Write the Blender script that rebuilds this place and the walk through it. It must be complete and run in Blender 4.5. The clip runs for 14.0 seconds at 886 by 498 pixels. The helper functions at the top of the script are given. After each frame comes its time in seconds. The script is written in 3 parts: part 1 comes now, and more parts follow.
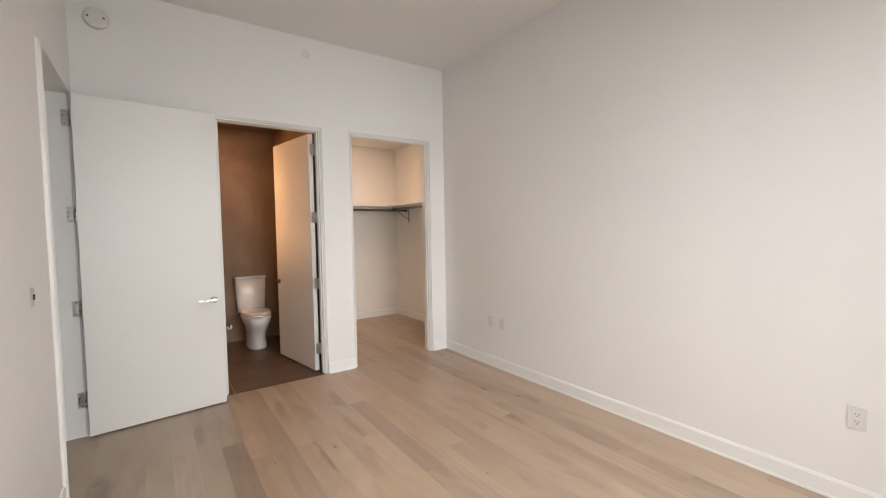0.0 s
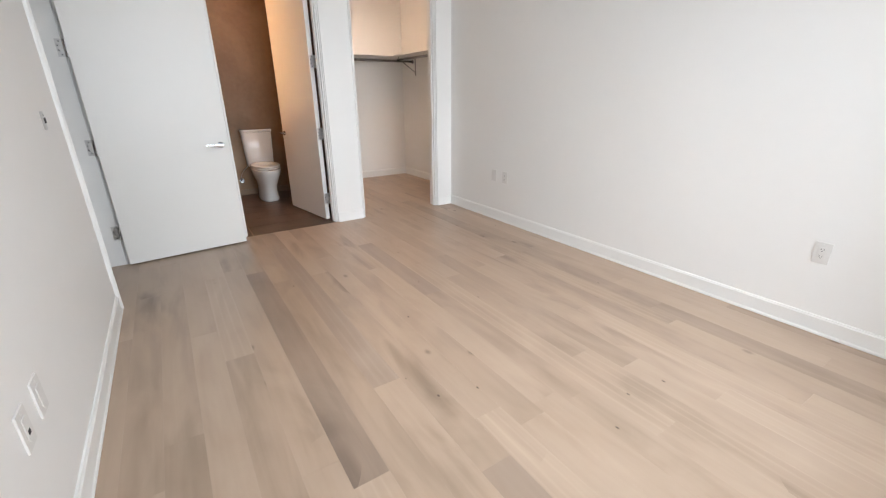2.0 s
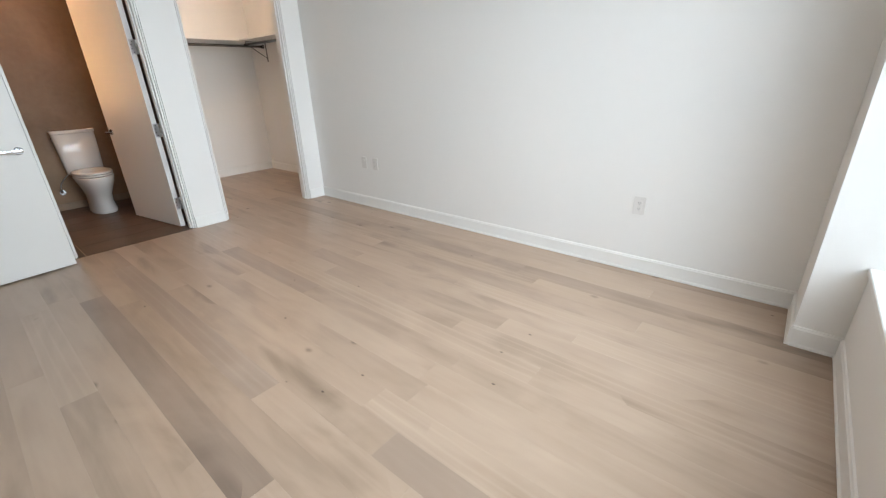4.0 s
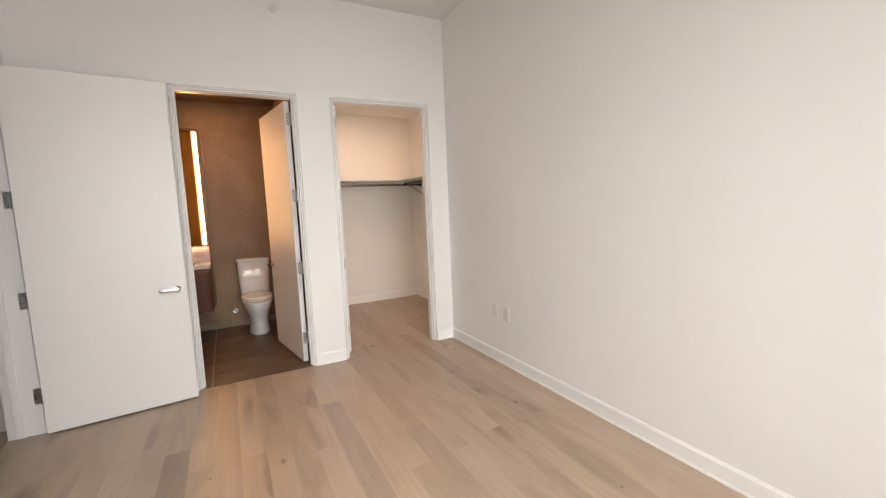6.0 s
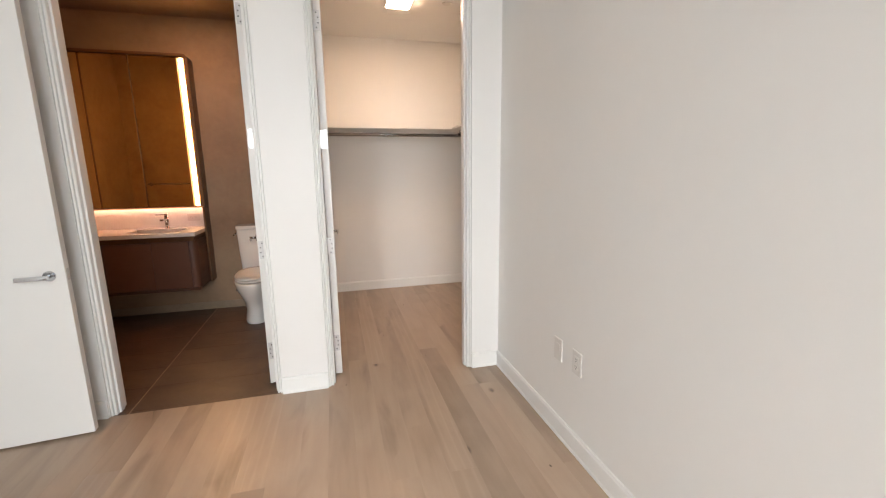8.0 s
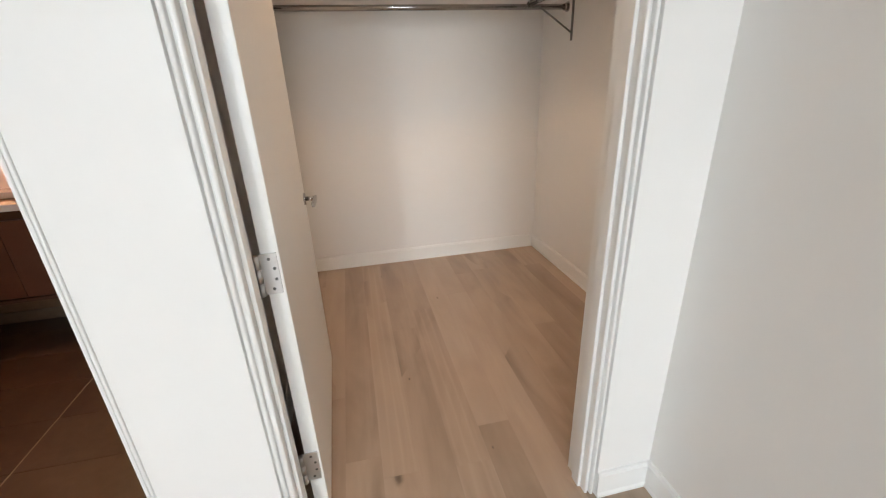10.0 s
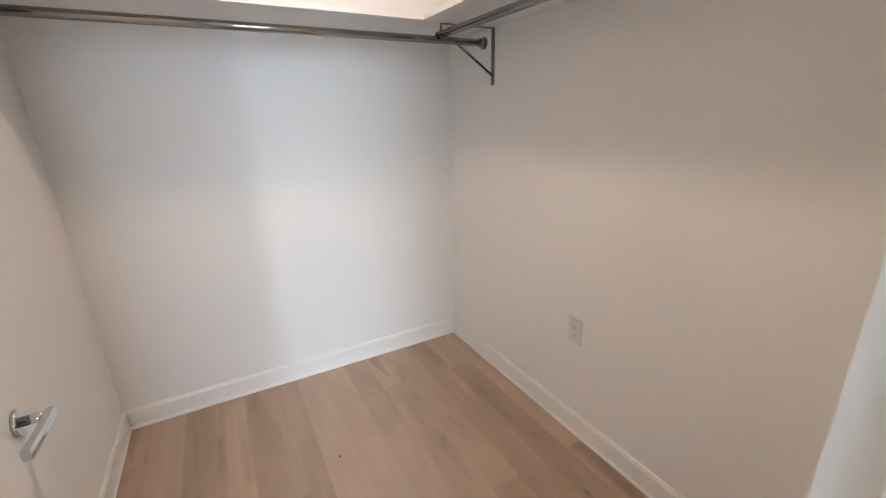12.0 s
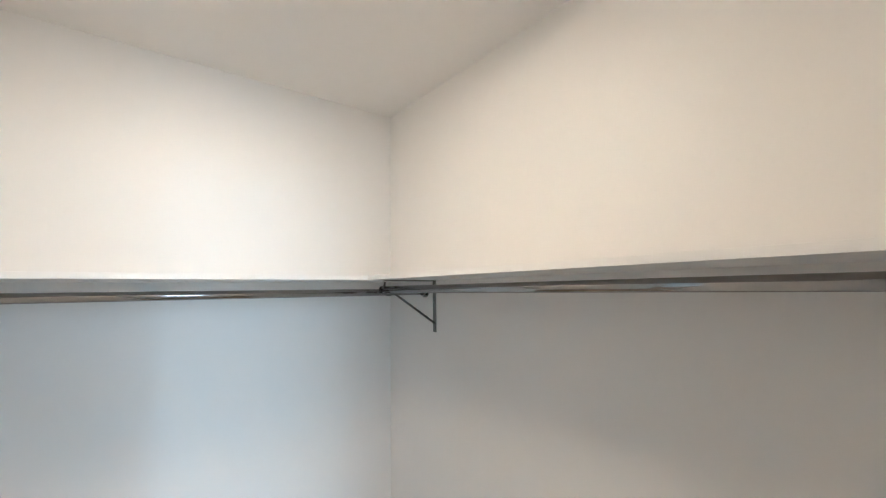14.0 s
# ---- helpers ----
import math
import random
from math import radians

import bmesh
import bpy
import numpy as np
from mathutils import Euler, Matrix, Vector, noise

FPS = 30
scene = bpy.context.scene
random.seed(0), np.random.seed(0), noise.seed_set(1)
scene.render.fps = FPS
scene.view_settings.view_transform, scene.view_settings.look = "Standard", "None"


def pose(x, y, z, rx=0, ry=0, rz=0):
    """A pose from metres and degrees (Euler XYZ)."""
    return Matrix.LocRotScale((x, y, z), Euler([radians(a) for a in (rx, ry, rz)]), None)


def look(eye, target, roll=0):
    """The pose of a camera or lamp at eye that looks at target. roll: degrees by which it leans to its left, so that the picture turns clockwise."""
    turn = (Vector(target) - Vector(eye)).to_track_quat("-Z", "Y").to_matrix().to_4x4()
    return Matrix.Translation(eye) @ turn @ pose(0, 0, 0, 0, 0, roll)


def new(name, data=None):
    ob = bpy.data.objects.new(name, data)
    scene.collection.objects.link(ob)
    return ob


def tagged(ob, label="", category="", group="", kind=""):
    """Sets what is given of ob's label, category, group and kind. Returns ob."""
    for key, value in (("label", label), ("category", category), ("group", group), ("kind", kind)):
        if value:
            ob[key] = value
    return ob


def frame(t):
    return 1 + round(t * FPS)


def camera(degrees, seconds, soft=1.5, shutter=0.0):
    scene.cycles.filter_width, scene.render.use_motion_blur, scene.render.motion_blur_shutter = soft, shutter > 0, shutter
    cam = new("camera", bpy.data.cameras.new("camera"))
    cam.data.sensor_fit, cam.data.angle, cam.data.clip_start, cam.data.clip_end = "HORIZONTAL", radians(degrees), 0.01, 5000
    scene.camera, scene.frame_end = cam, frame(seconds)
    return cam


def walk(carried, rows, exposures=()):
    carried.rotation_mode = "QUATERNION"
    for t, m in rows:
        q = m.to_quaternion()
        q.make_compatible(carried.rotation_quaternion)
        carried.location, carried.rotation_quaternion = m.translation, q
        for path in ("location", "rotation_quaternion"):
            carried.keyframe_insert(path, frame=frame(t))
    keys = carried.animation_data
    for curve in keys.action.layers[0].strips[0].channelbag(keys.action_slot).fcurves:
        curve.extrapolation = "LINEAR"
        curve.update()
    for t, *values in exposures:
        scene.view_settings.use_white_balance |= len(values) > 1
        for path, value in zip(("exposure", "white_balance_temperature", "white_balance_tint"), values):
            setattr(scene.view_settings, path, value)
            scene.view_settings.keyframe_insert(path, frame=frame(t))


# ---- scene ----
cam = camera(94.2, 14.0, soft=1.2)
PATH = [
    (0, (-2.885, -4.086, 1.457), (-1.741, -2.449, 1.361), -1.0),
    (0.5, (-2.899, -4.172, 1.425), (-2.014, -2.384, 1.306), -0.6),
    (1, (-2.898, -4.171, 1.422), (-2.031, -2.393, 1.128), 0.4),
    (1.5, (-2.884, -4.19, 1.354), (-1.943, -2.504, 0.834), 0.2),
    (2, (-2.884, -4.234, 1.283), (-1.862, -2.663, 0.584), -0.4),
    (2.5, (-2.897, -4.271, 1.266), (-1.811, -2.827, 0.409), -0.9),
    (2.7, (-2.896, -4.284, 1.244), (-1.782, -2.907, 0.315), -1.2),
    (4.8, (-2.702, -4.319, 1.346), (-1.221, -3.093, 0.797), -3.0),
    (5, (-2.661, -4.266, 1.373), (-1.265, -2.905, 0.924), -2.8),
    (5.5, (-2.434, -4.07, 1.424), (-1.367, -2.407, 1.115), -1.7),
    (6, (-2.116, -3.901, 1.461), (-1.199, -2.137, 1.246), -2.4),
    (6.5, (-1.714, -3.716, 1.415), (-0.905, -1.903, 1.176), -1.5),
    (7, (-1.482, -3.403, 1.427), (-0.803, -1.542, 1.152), 1.0),
    (7.5, (-1.296, -3.031, 1.435), (-0.696, -1.157, 1.078), 0.6),
    (7.7, (-1.207, -2.872, 1.41), (-0.648, -0.985, 1.054), -0.0),
    (9.8, (-0.894, -1.048, 1.376), (-0.568, 0.792, 0.661), -1.7),
    (10, (-0.894, -0.886, 1.362), (-0.516, 0.928, 0.609), -2.3),
    (10.5, (-0.844, -0.537, 1.33), (-0.403, 1.175, 0.394), -2.5),
    (11, (-0.766, -0.266, 1.285), (-0.365, 1.358, 0.189), -1.1),
    (11.5, (-0.737, -0.106, 1.317), (-0.155, 1.531, 0.327), -1.5),
    (12, (-0.715, 0.020, 1.438), (0.192, 1.692, 0.823), -1.5),
    (12.5, (-0.706, 0.098, 1.566), (0.276, 1.812, 1.254), -0.6),
    (13, (-0.671, 0.133, 1.714), (0.118, 1.969, 1.639), -0.1),
    (13.5, (-0.74, 0.127, 1.795), (0.09, 1.928, 2.054), 0.9),
    (14, (-0.673, 0.154, 1.786), (0.549, 1.724, 1.982), -0.8),
]
walk(cam, [(t, look(eye, target, roll)) for t, eye, target, roll in PATH],
     exposures=[(0.0, -0.45, 7450, 17), (1.5, -0.34, 7150, 17), (2.5, -0.24, 6500, 11), (4.8, -0.40, 6550, 10), (5.5, -0.38, 7300, 16), (6.5, -0.28, 7600, 18),
                (7.7, -0.22, 7300, 16), (10.0, -0.17, 6850, 12), (11.0, -0.28, 6500, 11), (11.5, -0.06, 6050, 10), (12.0, 0.16, 5800, 8), (12.5, 0.32, 5550, 5),
                (13.0, 0.23, 5200, 2), (14.0, 0.09, 5250, 0)])

# ---- world, sun, window light, lamps ----
SUN_DIR = Vector((-2.82, 2.365, -1.07)).normalized()      # the way the sunlight travels
world = bpy.data.worlds.new("world")
scene.world = world
world.use_nodes = True
wn = world.node_tree.nodes
sky = wn.new("ShaderNodeTexSky")
sky.sky_type = "NISHITA"
sky.sun_disc = False
sky.sun_elevation = math.asin(-SUN_DIR.z)
sky.sun_rotation = math.atan2(-SUN_DIR.x, -SUN_DIR.y)
wn["Background"].inputs["Strength"].default_value = 0.12
world.node_tree.links.new(sky.outputs[0], wn["Background"].inputs["Color"])


def lamp(name, kind, m, energy, color, **more):
    data = bpy.data.lights.new(name, kind)
    data.energy, data.color = energy, color
    if kind == "AREA":
        data.shape = "RECTANGLE"
        data.size, data.size_y = more["size"]
    if kind == "SUN":
        data.angle = radians(0.9)
    ob = new(name, data)
    ob.matrix_world = m
    return ob


sun = lamp("sun", "SUN", look((0, 0, 0), SUN_DIR), 4.8, (1.0, 0.97, 0.92))
for x in (-2.30, -1.02):
    window_light = lamp("window_light", "AREA", look((x, -4.97, 1.78), (x + 0.25, -2.2, 0.15)), 44, (0.78, 0.90, 1.0), size=(1.08, 2.40))
    window_light.data.spread = radians(126)

# ---- materials ----


def material(name, base, rough=0.5, metal=0.0, bump=0.0, bump_scale=200.0, vary=0.0, vary_scale=3.0, spec=0.5, coat=0.0):
    """Plain paint, metal or plastic, with colour variation at two scales and fine relief."""
    mat = bpy.data.materials.new(name)
    mat.use_nodes = True
    nt = mat.node_tree
    b = nt.nodes["Principled BSDF"]
    b.inputs["Base Color"].default_value = (*base, 1)
    b.inputs["Roughness"].default_value = rough
    b.inputs["Metallic"].default_value = metal
    b.inputs["Specular IOR Level"].default_value = spec
    b.inputs["Coat Weight"].default_value = coat
    tc = nt.nodes.new("ShaderNodeTexCoord")
    if vary:
        n1, n2 = nt.nodes.new("ShaderNodeTexNoise"), nt.nodes.new("ShaderNodeTexNoise")
        n1.inputs["Scale"].default_value, n2.inputs["Scale"].default_value = vary_scale, vary_scale * 14
        n1.inputs["Detail"].default_value = 4
        mix = nt.nodes.new("ShaderNodeMath")
        mix.operation = "MULTIPLY_ADD"
        mix.inputs[1].default_value = 0.35
        ramp = nt.nodes.new("ShaderNodeMapRange")
        ramp.inputs["From Min"].default_value, ramp.inputs["From Max"].default_value = 0.4, 0.95
        ramp.inputs["To Min"].default_value, ramp.inputs["To Max"].default_value = 1 - vary, 1 + vary
        tint = nt.nodes.new("ShaderNodeVectorMath")
        tint.operation = "SCALE"
        tint.inputs[0].default_value = base
        for n in (n1, n2):
            nt.links.new(tc.outputs["Object"], n.inputs["Vector"])
        nt.links.new(n2.outputs["Fac"], mix.inputs[0])
        nt.links.new(n1.outputs["Fac"], mix.inputs[2])
        nt.links.new(mix.outputs[0], ramp.inputs["Value"])
        nt.links.new(ramp.outputs[0], tint.inputs["Scale"])
        nt.links.new(tint.outputs[0], b.inputs["Base Color"])
        rr = nt.nodes.new("ShaderNodeMapRange")
        rr.inputs["To Min"].default_value, rr.inputs["To Max"].default_value = rough * 0.85, min(1, rough * 1.15)
        nt.links.new(n1.outputs["Fac"], rr.inputs["Value"])
        nt.links.new(rr.outputs[0], b.inputs["Roughness"])
    if bump:
        n = nt.nodes.new("ShaderNodeTexNoise")
        n.inputs["Scale"].default_value, n.inputs["Detail"].default_value = bump_scale, 3
        bp = nt.nodes.new("ShaderNodeBump")
        bp.inputs["Strength"].default_value, bp.inputs["Distance"].default_value = bump, 0.002
        nt.links.new(tc.outputs["Object"], n.inputs["Vector"])
        nt.links.new(n.outputs["Fac"], bp.inputs["Height"])
        nt.links.new(bp.outputs[0], b.inputs["Normal"])
    return mat


def glow(name, color, strength):
    mat = bpy.data.materials.new(name)
    mat.use_nodes = True
    b = mat.node_tree.nodes["Principled BSDF"]
    b.inputs["Base Color"].default_value = (0.8, 0.8, 0.8, 1)
    b.inputs["Emission Color"].default_value = (*color, 1)
    b.inputs["Emission Strength"].default_value = strength
    return mat


def wood(name, dark, mid, light, rough, knots=True, grain=1.0):
    """Planks or veneer whose grain runs along the object's y axis; the tone changes from piece to piece."""
    mat = bpy.data.materials.new(name)
    mat.use_nodes = True
    nt = mat.node_tree
    N, L = nt.nodes, nt.links
    b = N["Principled BSDF"]
    tc, info = N.new("ShaderNodeTexCoord"), N.new("ShaderNodeObjectInfo")
    off = N.new("ShaderNodeVectorMath")
    off.operation = "MULTIPLY_ADD"
    off.inputs[0].default_value = (37.0, 53.0, 11.0)
    L.new(info.outputs["Random"], off.inputs[1])
    L.new(tc.outputs["Object"], off.inputs[2])

    def mapped(sx, sy):
        m = N.new("ShaderNodeMapping")
        m.inputs["Scale"].default_value = (sx, sy, sx)
        L.new(off.outputs[0], m.inputs["Vector"])
        return m.outputs[0]

    def noise_tex(vec, scale, detail, distort=0.0):
        n = N.new("ShaderNodeTexNoise")
        n.inputs["Scale"].default_value, n.inputs["Detail"].default_value = scale, detail
        n.inputs["Distortion"].default_value = distort
        L.new(vec, n.inputs["Vector"])
        return n.outputs["Fac"]

    def math_node(op, a, c, d=None):
        m = N.new("ShaderNodeMath")
        m.operation = op
        for i, v in enumerate((a, c, d)):
            if v is None:
                continue
            if isinstance(v, (int, float)):
                m.inputs[i].default_value = v
            else:
                L.new(v, m.inputs[i])
        return m.outputs[0]

    fine = noise_tex(mapped(70, 3.0), 1.0, 4)
    bands = noise_tex(mapped(11, 0.7), 1.0, 3, 1.8)
    cloud = noise_tex(mapped(5.0, 1.5), 1.0, 4, 0.9)
    tone = math_node("MULTIPLY_ADD", math_node("SUBTRACT", info.outputs["Random"], 0.5), 0.17, 0.53)
    tone = math_node("MULTIPLY_ADD", math_node("GREATER_THAN", math_node("FRACT", math_node("MULTIPLY", info.outputs["Random"], 13.7), 0.0), 0.84), -0.09, tone)
    tone = math_node("MULTIPLY_ADD", math_node("SUBTRACT", bands, 0.5), 0.20 * grain, tone)
    tone = math_node("MULTIPLY_ADD", math_node("SUBTRACT", cloud, 0.5), 0.46, tone)
    tone = math_node("MULTIPLY_ADD", math_node("SUBTRACT", fine, 0.5), 0.055 * grain, tone)
    if knots:
        wave = N.new("ShaderNodeTexWave")
        wave.bands_direction = "X"
        wave.inputs["Scale"].default_value, wave.inputs["Distortion"].default_value = 1.0, 5.0
        wave.inputs["Detail"].default_value, wave.inputs["Detail Scale"].default_value = 2.0, 0.8
        L.new(mapped(7.0, 0.9), wave.inputs["Vector"])
        some = math_node("GREATER_THAN", math_node("FRACT", math_node("MULTIPLY", info.outputs["Random"], 7.31), 0.0), 0.80)
        pale = math_node("MULTIPLY", math_node("POWER", wave.outputs["Fac"], 5.0), some)
        tone = math_node("MULTIPLY_ADD", pale, 0.075, tone)
        vh = N.new("ShaderNodeTexVoronoi")
        vh.inputs["Scale"].default_value = 1.0
        L.new(mapped(6.5, 0.9), vh.inputs["Vector"])
        halo = N.new("ShaderNodeMapRange")
        halo.interpolation_type = "SMOOTHSTEP"
        halo.inputs["From Min"].default_value, halo.inputs["From Max"].default_value = 0.02, 0.40
        halo.inputs["To Min"].default_value, halo.inputs["To Max"].default_value = 0.19, 0.0
        L.new(math_node("MULTIPLY_ADD", math_node("SUBTRACT", cloud, 0.5), 0.5, vh.outputs["Distance"]), halo.inputs["Value"])
        stained = math_node("MULTIPLY", halo.outputs[0], math_node("GREATER_THAN", noise_tex(mapped(1.3, 0.8), 1.0, 0), 0.56))
        tone = math_node("SUBTRACT", tone, stained)
    ramp = N.new("ShaderNodeValToRGB")
    e = ramp.color_ramp.elements
    e[0].position, e[0].color = 0.08, (*dark, 1)
    e[1].position, e[1].color = 0.92, (*light, 1)
    m = e.new(0.5)
    m.color = (*mid, 1)
    L.new(tone, ramp.inputs["Fac"])
    colour = ramp.outputs["Color"]
    if knots:
        v = N.new("ShaderNodeTexVoronoi")
        v.inputs["Scale"].default_value = 1.0
        L.new(mapped(4.0, 2.2), v.inputs["Vector"])
        d = math_node("MULTIPLY_ADD", math_node("SUBTRACT", noise_tex(mapped(40, 25), 1.0, 2), 0.5), 0.05, v.outputs["Distance"])
        k = N.new("ShaderNodeMapRange")
        k.interpolation_type = "SMOOTHSTEP"
        k.inputs["From Min"].default_value, k.inputs["From Max"].default_value = 0.012, 0.10
        k.inputs["To Min"].default_value, k.inputs["To Max"].default_value = 0.80, 0.0
        L.new(d, k.inputs["Value"])
        keep = math_node("MULTIPLY", k.outputs[0], math_node("GREATER_THAN", noise_tex(mapped(1.7, 0.9), 1.0, 0), 0.53))
        v2 = N.new("ShaderNodeTexVoronoi")
        v2.inputs["Scale"].default_value = 1.0
        L.new(mapped(7.5, 4.2), v2.inputs["Vector"])
        k2 = N.new("ShaderNodeMapRange")
        k2.interpolation_type = "SMOOTHSTEP"
        k2.inputs["From Min"].default_value, k2.inputs["From Max"].default_value = 0.012, 0.058
        k2.inputs["To Min"].default_value, k2.inputs["To Max"].default_value = 0.90, 0.0
        L.new(v2.outputs["Distance"], k2.inputs["Value"])
        pins = math_node("MULTIPLY", k2.outputs[0], math_node("GREATER_THAN", noise_tex(mapped(2.6, 1.5), 1.0, 0), 0.49))
        keep = math_node("MAXIMUM", keep, pins)
        mix = N.new("ShaderNodeMix")
        mix.data_type = "RGBA"
        mix.inputs[7].default_value = (dark[0] * 0.42, dark[1] * 0.36, dark[2] * 0.34, 1)
        L.new(keep, mix.inputs[0])
        L.new(colour, mix.inputs[6])
        colour = mix.outputs[2]
    L.new(colour, b.inputs["Base Color"])
    r = N.new("ShaderNodeMapRange")
    r.inputs["To Min"].default_value, r.inputs["To Max"].default_value = rough * 0.85, rough * 1.2
    L.new(fine, r.inputs["Value"])
    L.new(r.outputs[0], b.inputs["Roughness"])
    bp = N.new("ShaderNodeBump")
    bp.inputs["Strength"].default_value, bp.inputs["Distance"].default_value = 0.22, 0.0015
    L.new(fine, bp.inputs["Height"])
    L.new(bp.outputs[0], b.inputs["Normal"])
    return mat


def stone(name, dark, light, rough, scale=2.2, bump=0.15):
    """Mottled plaster or stone tile."""
    mat = bpy.data.materials.new(name)
    mat.use_nodes = True
    nt = mat.node_tree
    N, L = nt.nodes, nt.links
    b = N["Principled BSDF"]
    tc, info = N.new("ShaderNodeTexCoord"), N.new("ShaderNodeObjectInfo")
    off = N.new("ShaderNodeVectorMath")
    off.operation = "MULTIPLY_ADD"
    off.inputs[0].default_value = (17.0, 23.0, 31.0)
    L.new(info.outputs["Random"], off.inputs[1])
    L.new(tc.outputs["Object"], off.inputs[2])
    n1, n2, n3 = (N.new("ShaderNodeTexNoise") for _ in range(3))
    for n, s, d, w in ((n1, scale, 6, 0.8), (n2, scale * 9, 4, 0.3), (n3, scale * 60, 2, 0)):
        n.inputs["Scale"].default_value, n.inputs["Detail"].default_value, n.inputs["Distortion"].default_value = s, d, w
        L.new(off.outputs[0], n.inputs["Vector"])
    add = N.new("ShaderNodeMath")
    add.operation = "MULTIPLY_ADD"
    add.inputs[1].default_value = 0.3
    L.new(n2.outputs["Fac"], add.inputs[0])
    L.new(n1.outputs["Fac"], add.inputs[2])
    ramp = N.new("ShaderNodeValToRGB")
    e = ramp.color_ramp.elements
    e[0].position, e[0].color = 0.4, (*dark, 1)
    e[1].position, e[1].color = 0.9, (*light, 1)
    L.new(add.outputs[0], ramp.inputs["Fac"])
    L.new(ramp.outputs["Color"], b.inputs["Base Color"])
    b.inputs["Roughness"].default_value = rough
    bp = N.new("ShaderNodeBump")
    bp.inputs["Strength"].default_value, bp.inputs["Distance"].default_value = bump, 0.002
    L.new(n3.outputs["Fac"], bp.inputs["Height"])
    L.new(bp.outputs[0], b.inputs["Normal"])
    return mat


WALL = material("wall_paint", (0.80, 0.785, 0.76), 0.48, bump=0.07, bump_scale=170, vary=0.012, vary_scale=1.1)
CEIL = material("ceiling_paint", (0.80, 0.79, 0.77), 0.75, bump=0.08, bump_scale=150, vary=0.012, vary_scale=1.0)
TRIM = material("trim_paint", (0.82, 0.81, 0.785), 0.32, bump=0.03, bump_scale=60, vary=0.01, vary_scale=4)
DOOR = material("door_paint", (0.80, 0.785, 0.75), 0.36, bump=0.05, bump_scale=110, vary=0.012, vary_scale=2)
OAK = wood("oak_planks", (0.165, 0.116, 0.081), (0.415, 0.304, 0.223), (0.555, 0.430, 0.332), 0.33)
OAK_DEEP = wood("deep_oak_planks", (0.135, 0.096, 0.071), (0.325, 0.238, 0.180), (0.450, 0.348, 0.273), 0.35)
GAP = material("floor_gap", (0.20, 0.145, 0.10), 0.8, vary=0.1, vary_scale=9)
TILE = stone("floor_tile", (0.062, 0.036, 0.023), (0.125, 0.075, 0.050), 0.40, 3.0, 0.25)
BASETILE = stone("base_tile", (0.22, 0.165, 0.11), (0.33, 0.255, 0.18), 0.5, 4.0, 0.1)
GROUT = material("tile_grout", (0.46, 0.37, 0.27), 0.9, bump=0.3, bump_scale=300, vary=0.1, vary_scale=8)
PLASTER = stone("bath_wall_plaster", (0.215, 0.138, 0.082), (0.335, 0.232, 0.145), 0.6, 1.8, 0.12)
CHROME = material("polished_chrome", (0.56, 0.57, 0.58), 0.09, metal=1.0, vary=0.04, vary_scale=20)
NICKEL = material("satin_nickel", (0.62, 0.61, 0.60), 0.30, metal=1.0, vary=0.06, vary_scale=25)
DARK = material("dark_recess", (0.025, 0.024, 0.022), 0.7, vary=0.1, vary_scale=20)
PORCELAIN = material("glazed_porcelain", (0.80, 0.78, 0.74), 0.08, vary=0.01, vary_scale=5, coat=0.4)
QUARTZ = stone("white_quartz", (0.70, 0.67, 0.64), (0.80, 0.78, 0.75), 0.22, 6.0, 0.02)
WALNUT = wood("vanity_veneer", (0.072, 0.028, 0.016), (0.112, 0.046, 0.026), (0.155, 0.068, 0.040), 0.45, knots=False, grain=0.5)
BRONZE = material("bronze_frame", (0.16, 0.085, 0.045), 0.35, metal=0.7, vary=0.08, vary_scale=12)
MIRROR = material("tinted_mirror", (0.95, 0.73, 0.43), 0.015, metal=1.0)
PLASTIC = material("white_plastic", (0.70, 0.68, 0.65), 0.30, vary=0.01, vary_scale=20)
PALEPLATE = material("pale_plate", (0.62, 0.56, 0.53), 0.35, vary=0.02, vary_scale=20)
MELAMINE = material("white_melamine", (0.80, 0.79, 0.77), 0.40, vary=0.012, vary_scale=3)
# emission of the panel added far outside, no source known there
GLOWPANEL = glow("far_glow_panel", (0.88, 0.96, 1.0), 55)
GLOWSTRIP = glow("mirror_light_strip", (1.0, 0.58, 0.26), 75)
GLOWEDGE = glow("mirror_strip_edge", (1.0, 0.48, 0.10), 1.6)
GLOWUNDER = glow("under_cabinet_strip", (1.0, 0.50, 0.33), 26)
GLOWCLOSET = glow("closet_lamp_diffuser", (1.0, 0.71, 0.49), 145)
GLOWBATH = glow("bath_lamp_diffuser", (1.0, 0.54, 0.26), 125)
RODSTEEL = material("dark_chrome", (0.36, 0.35, 0.34), 0.10, metal=1.0, vary=0.05, vary_scale=14)
BRACKET = material("grey_steel", (0.17, 0.17, 0.165), 0.32, metal=1.0, vary=0.08, vary_scale=30)
STEELBLUE = material("window_frame_paint", (0.20, 0.21, 0.22), 0.4, vary=0.03, vary_scale=6)
OUTSIDE = stone("outside_ground", (0.16, 0.16, 0.15), (0.26, 0.25, 0.24), 0.9, 0.05, 0.1)
GLASS = bpy.data.materials.new("window_glass")
GLASS.use_nodes = True
gb = GLASS.node_tree.nodes["Principled BSDF"]
gb.inputs["Transmission Weight"].default_value, gb.inputs["Roughness"].default_value, gb.inputs["IOR"].default_value = 1.0, 0.0, 1.45

# ---- building helpers ----


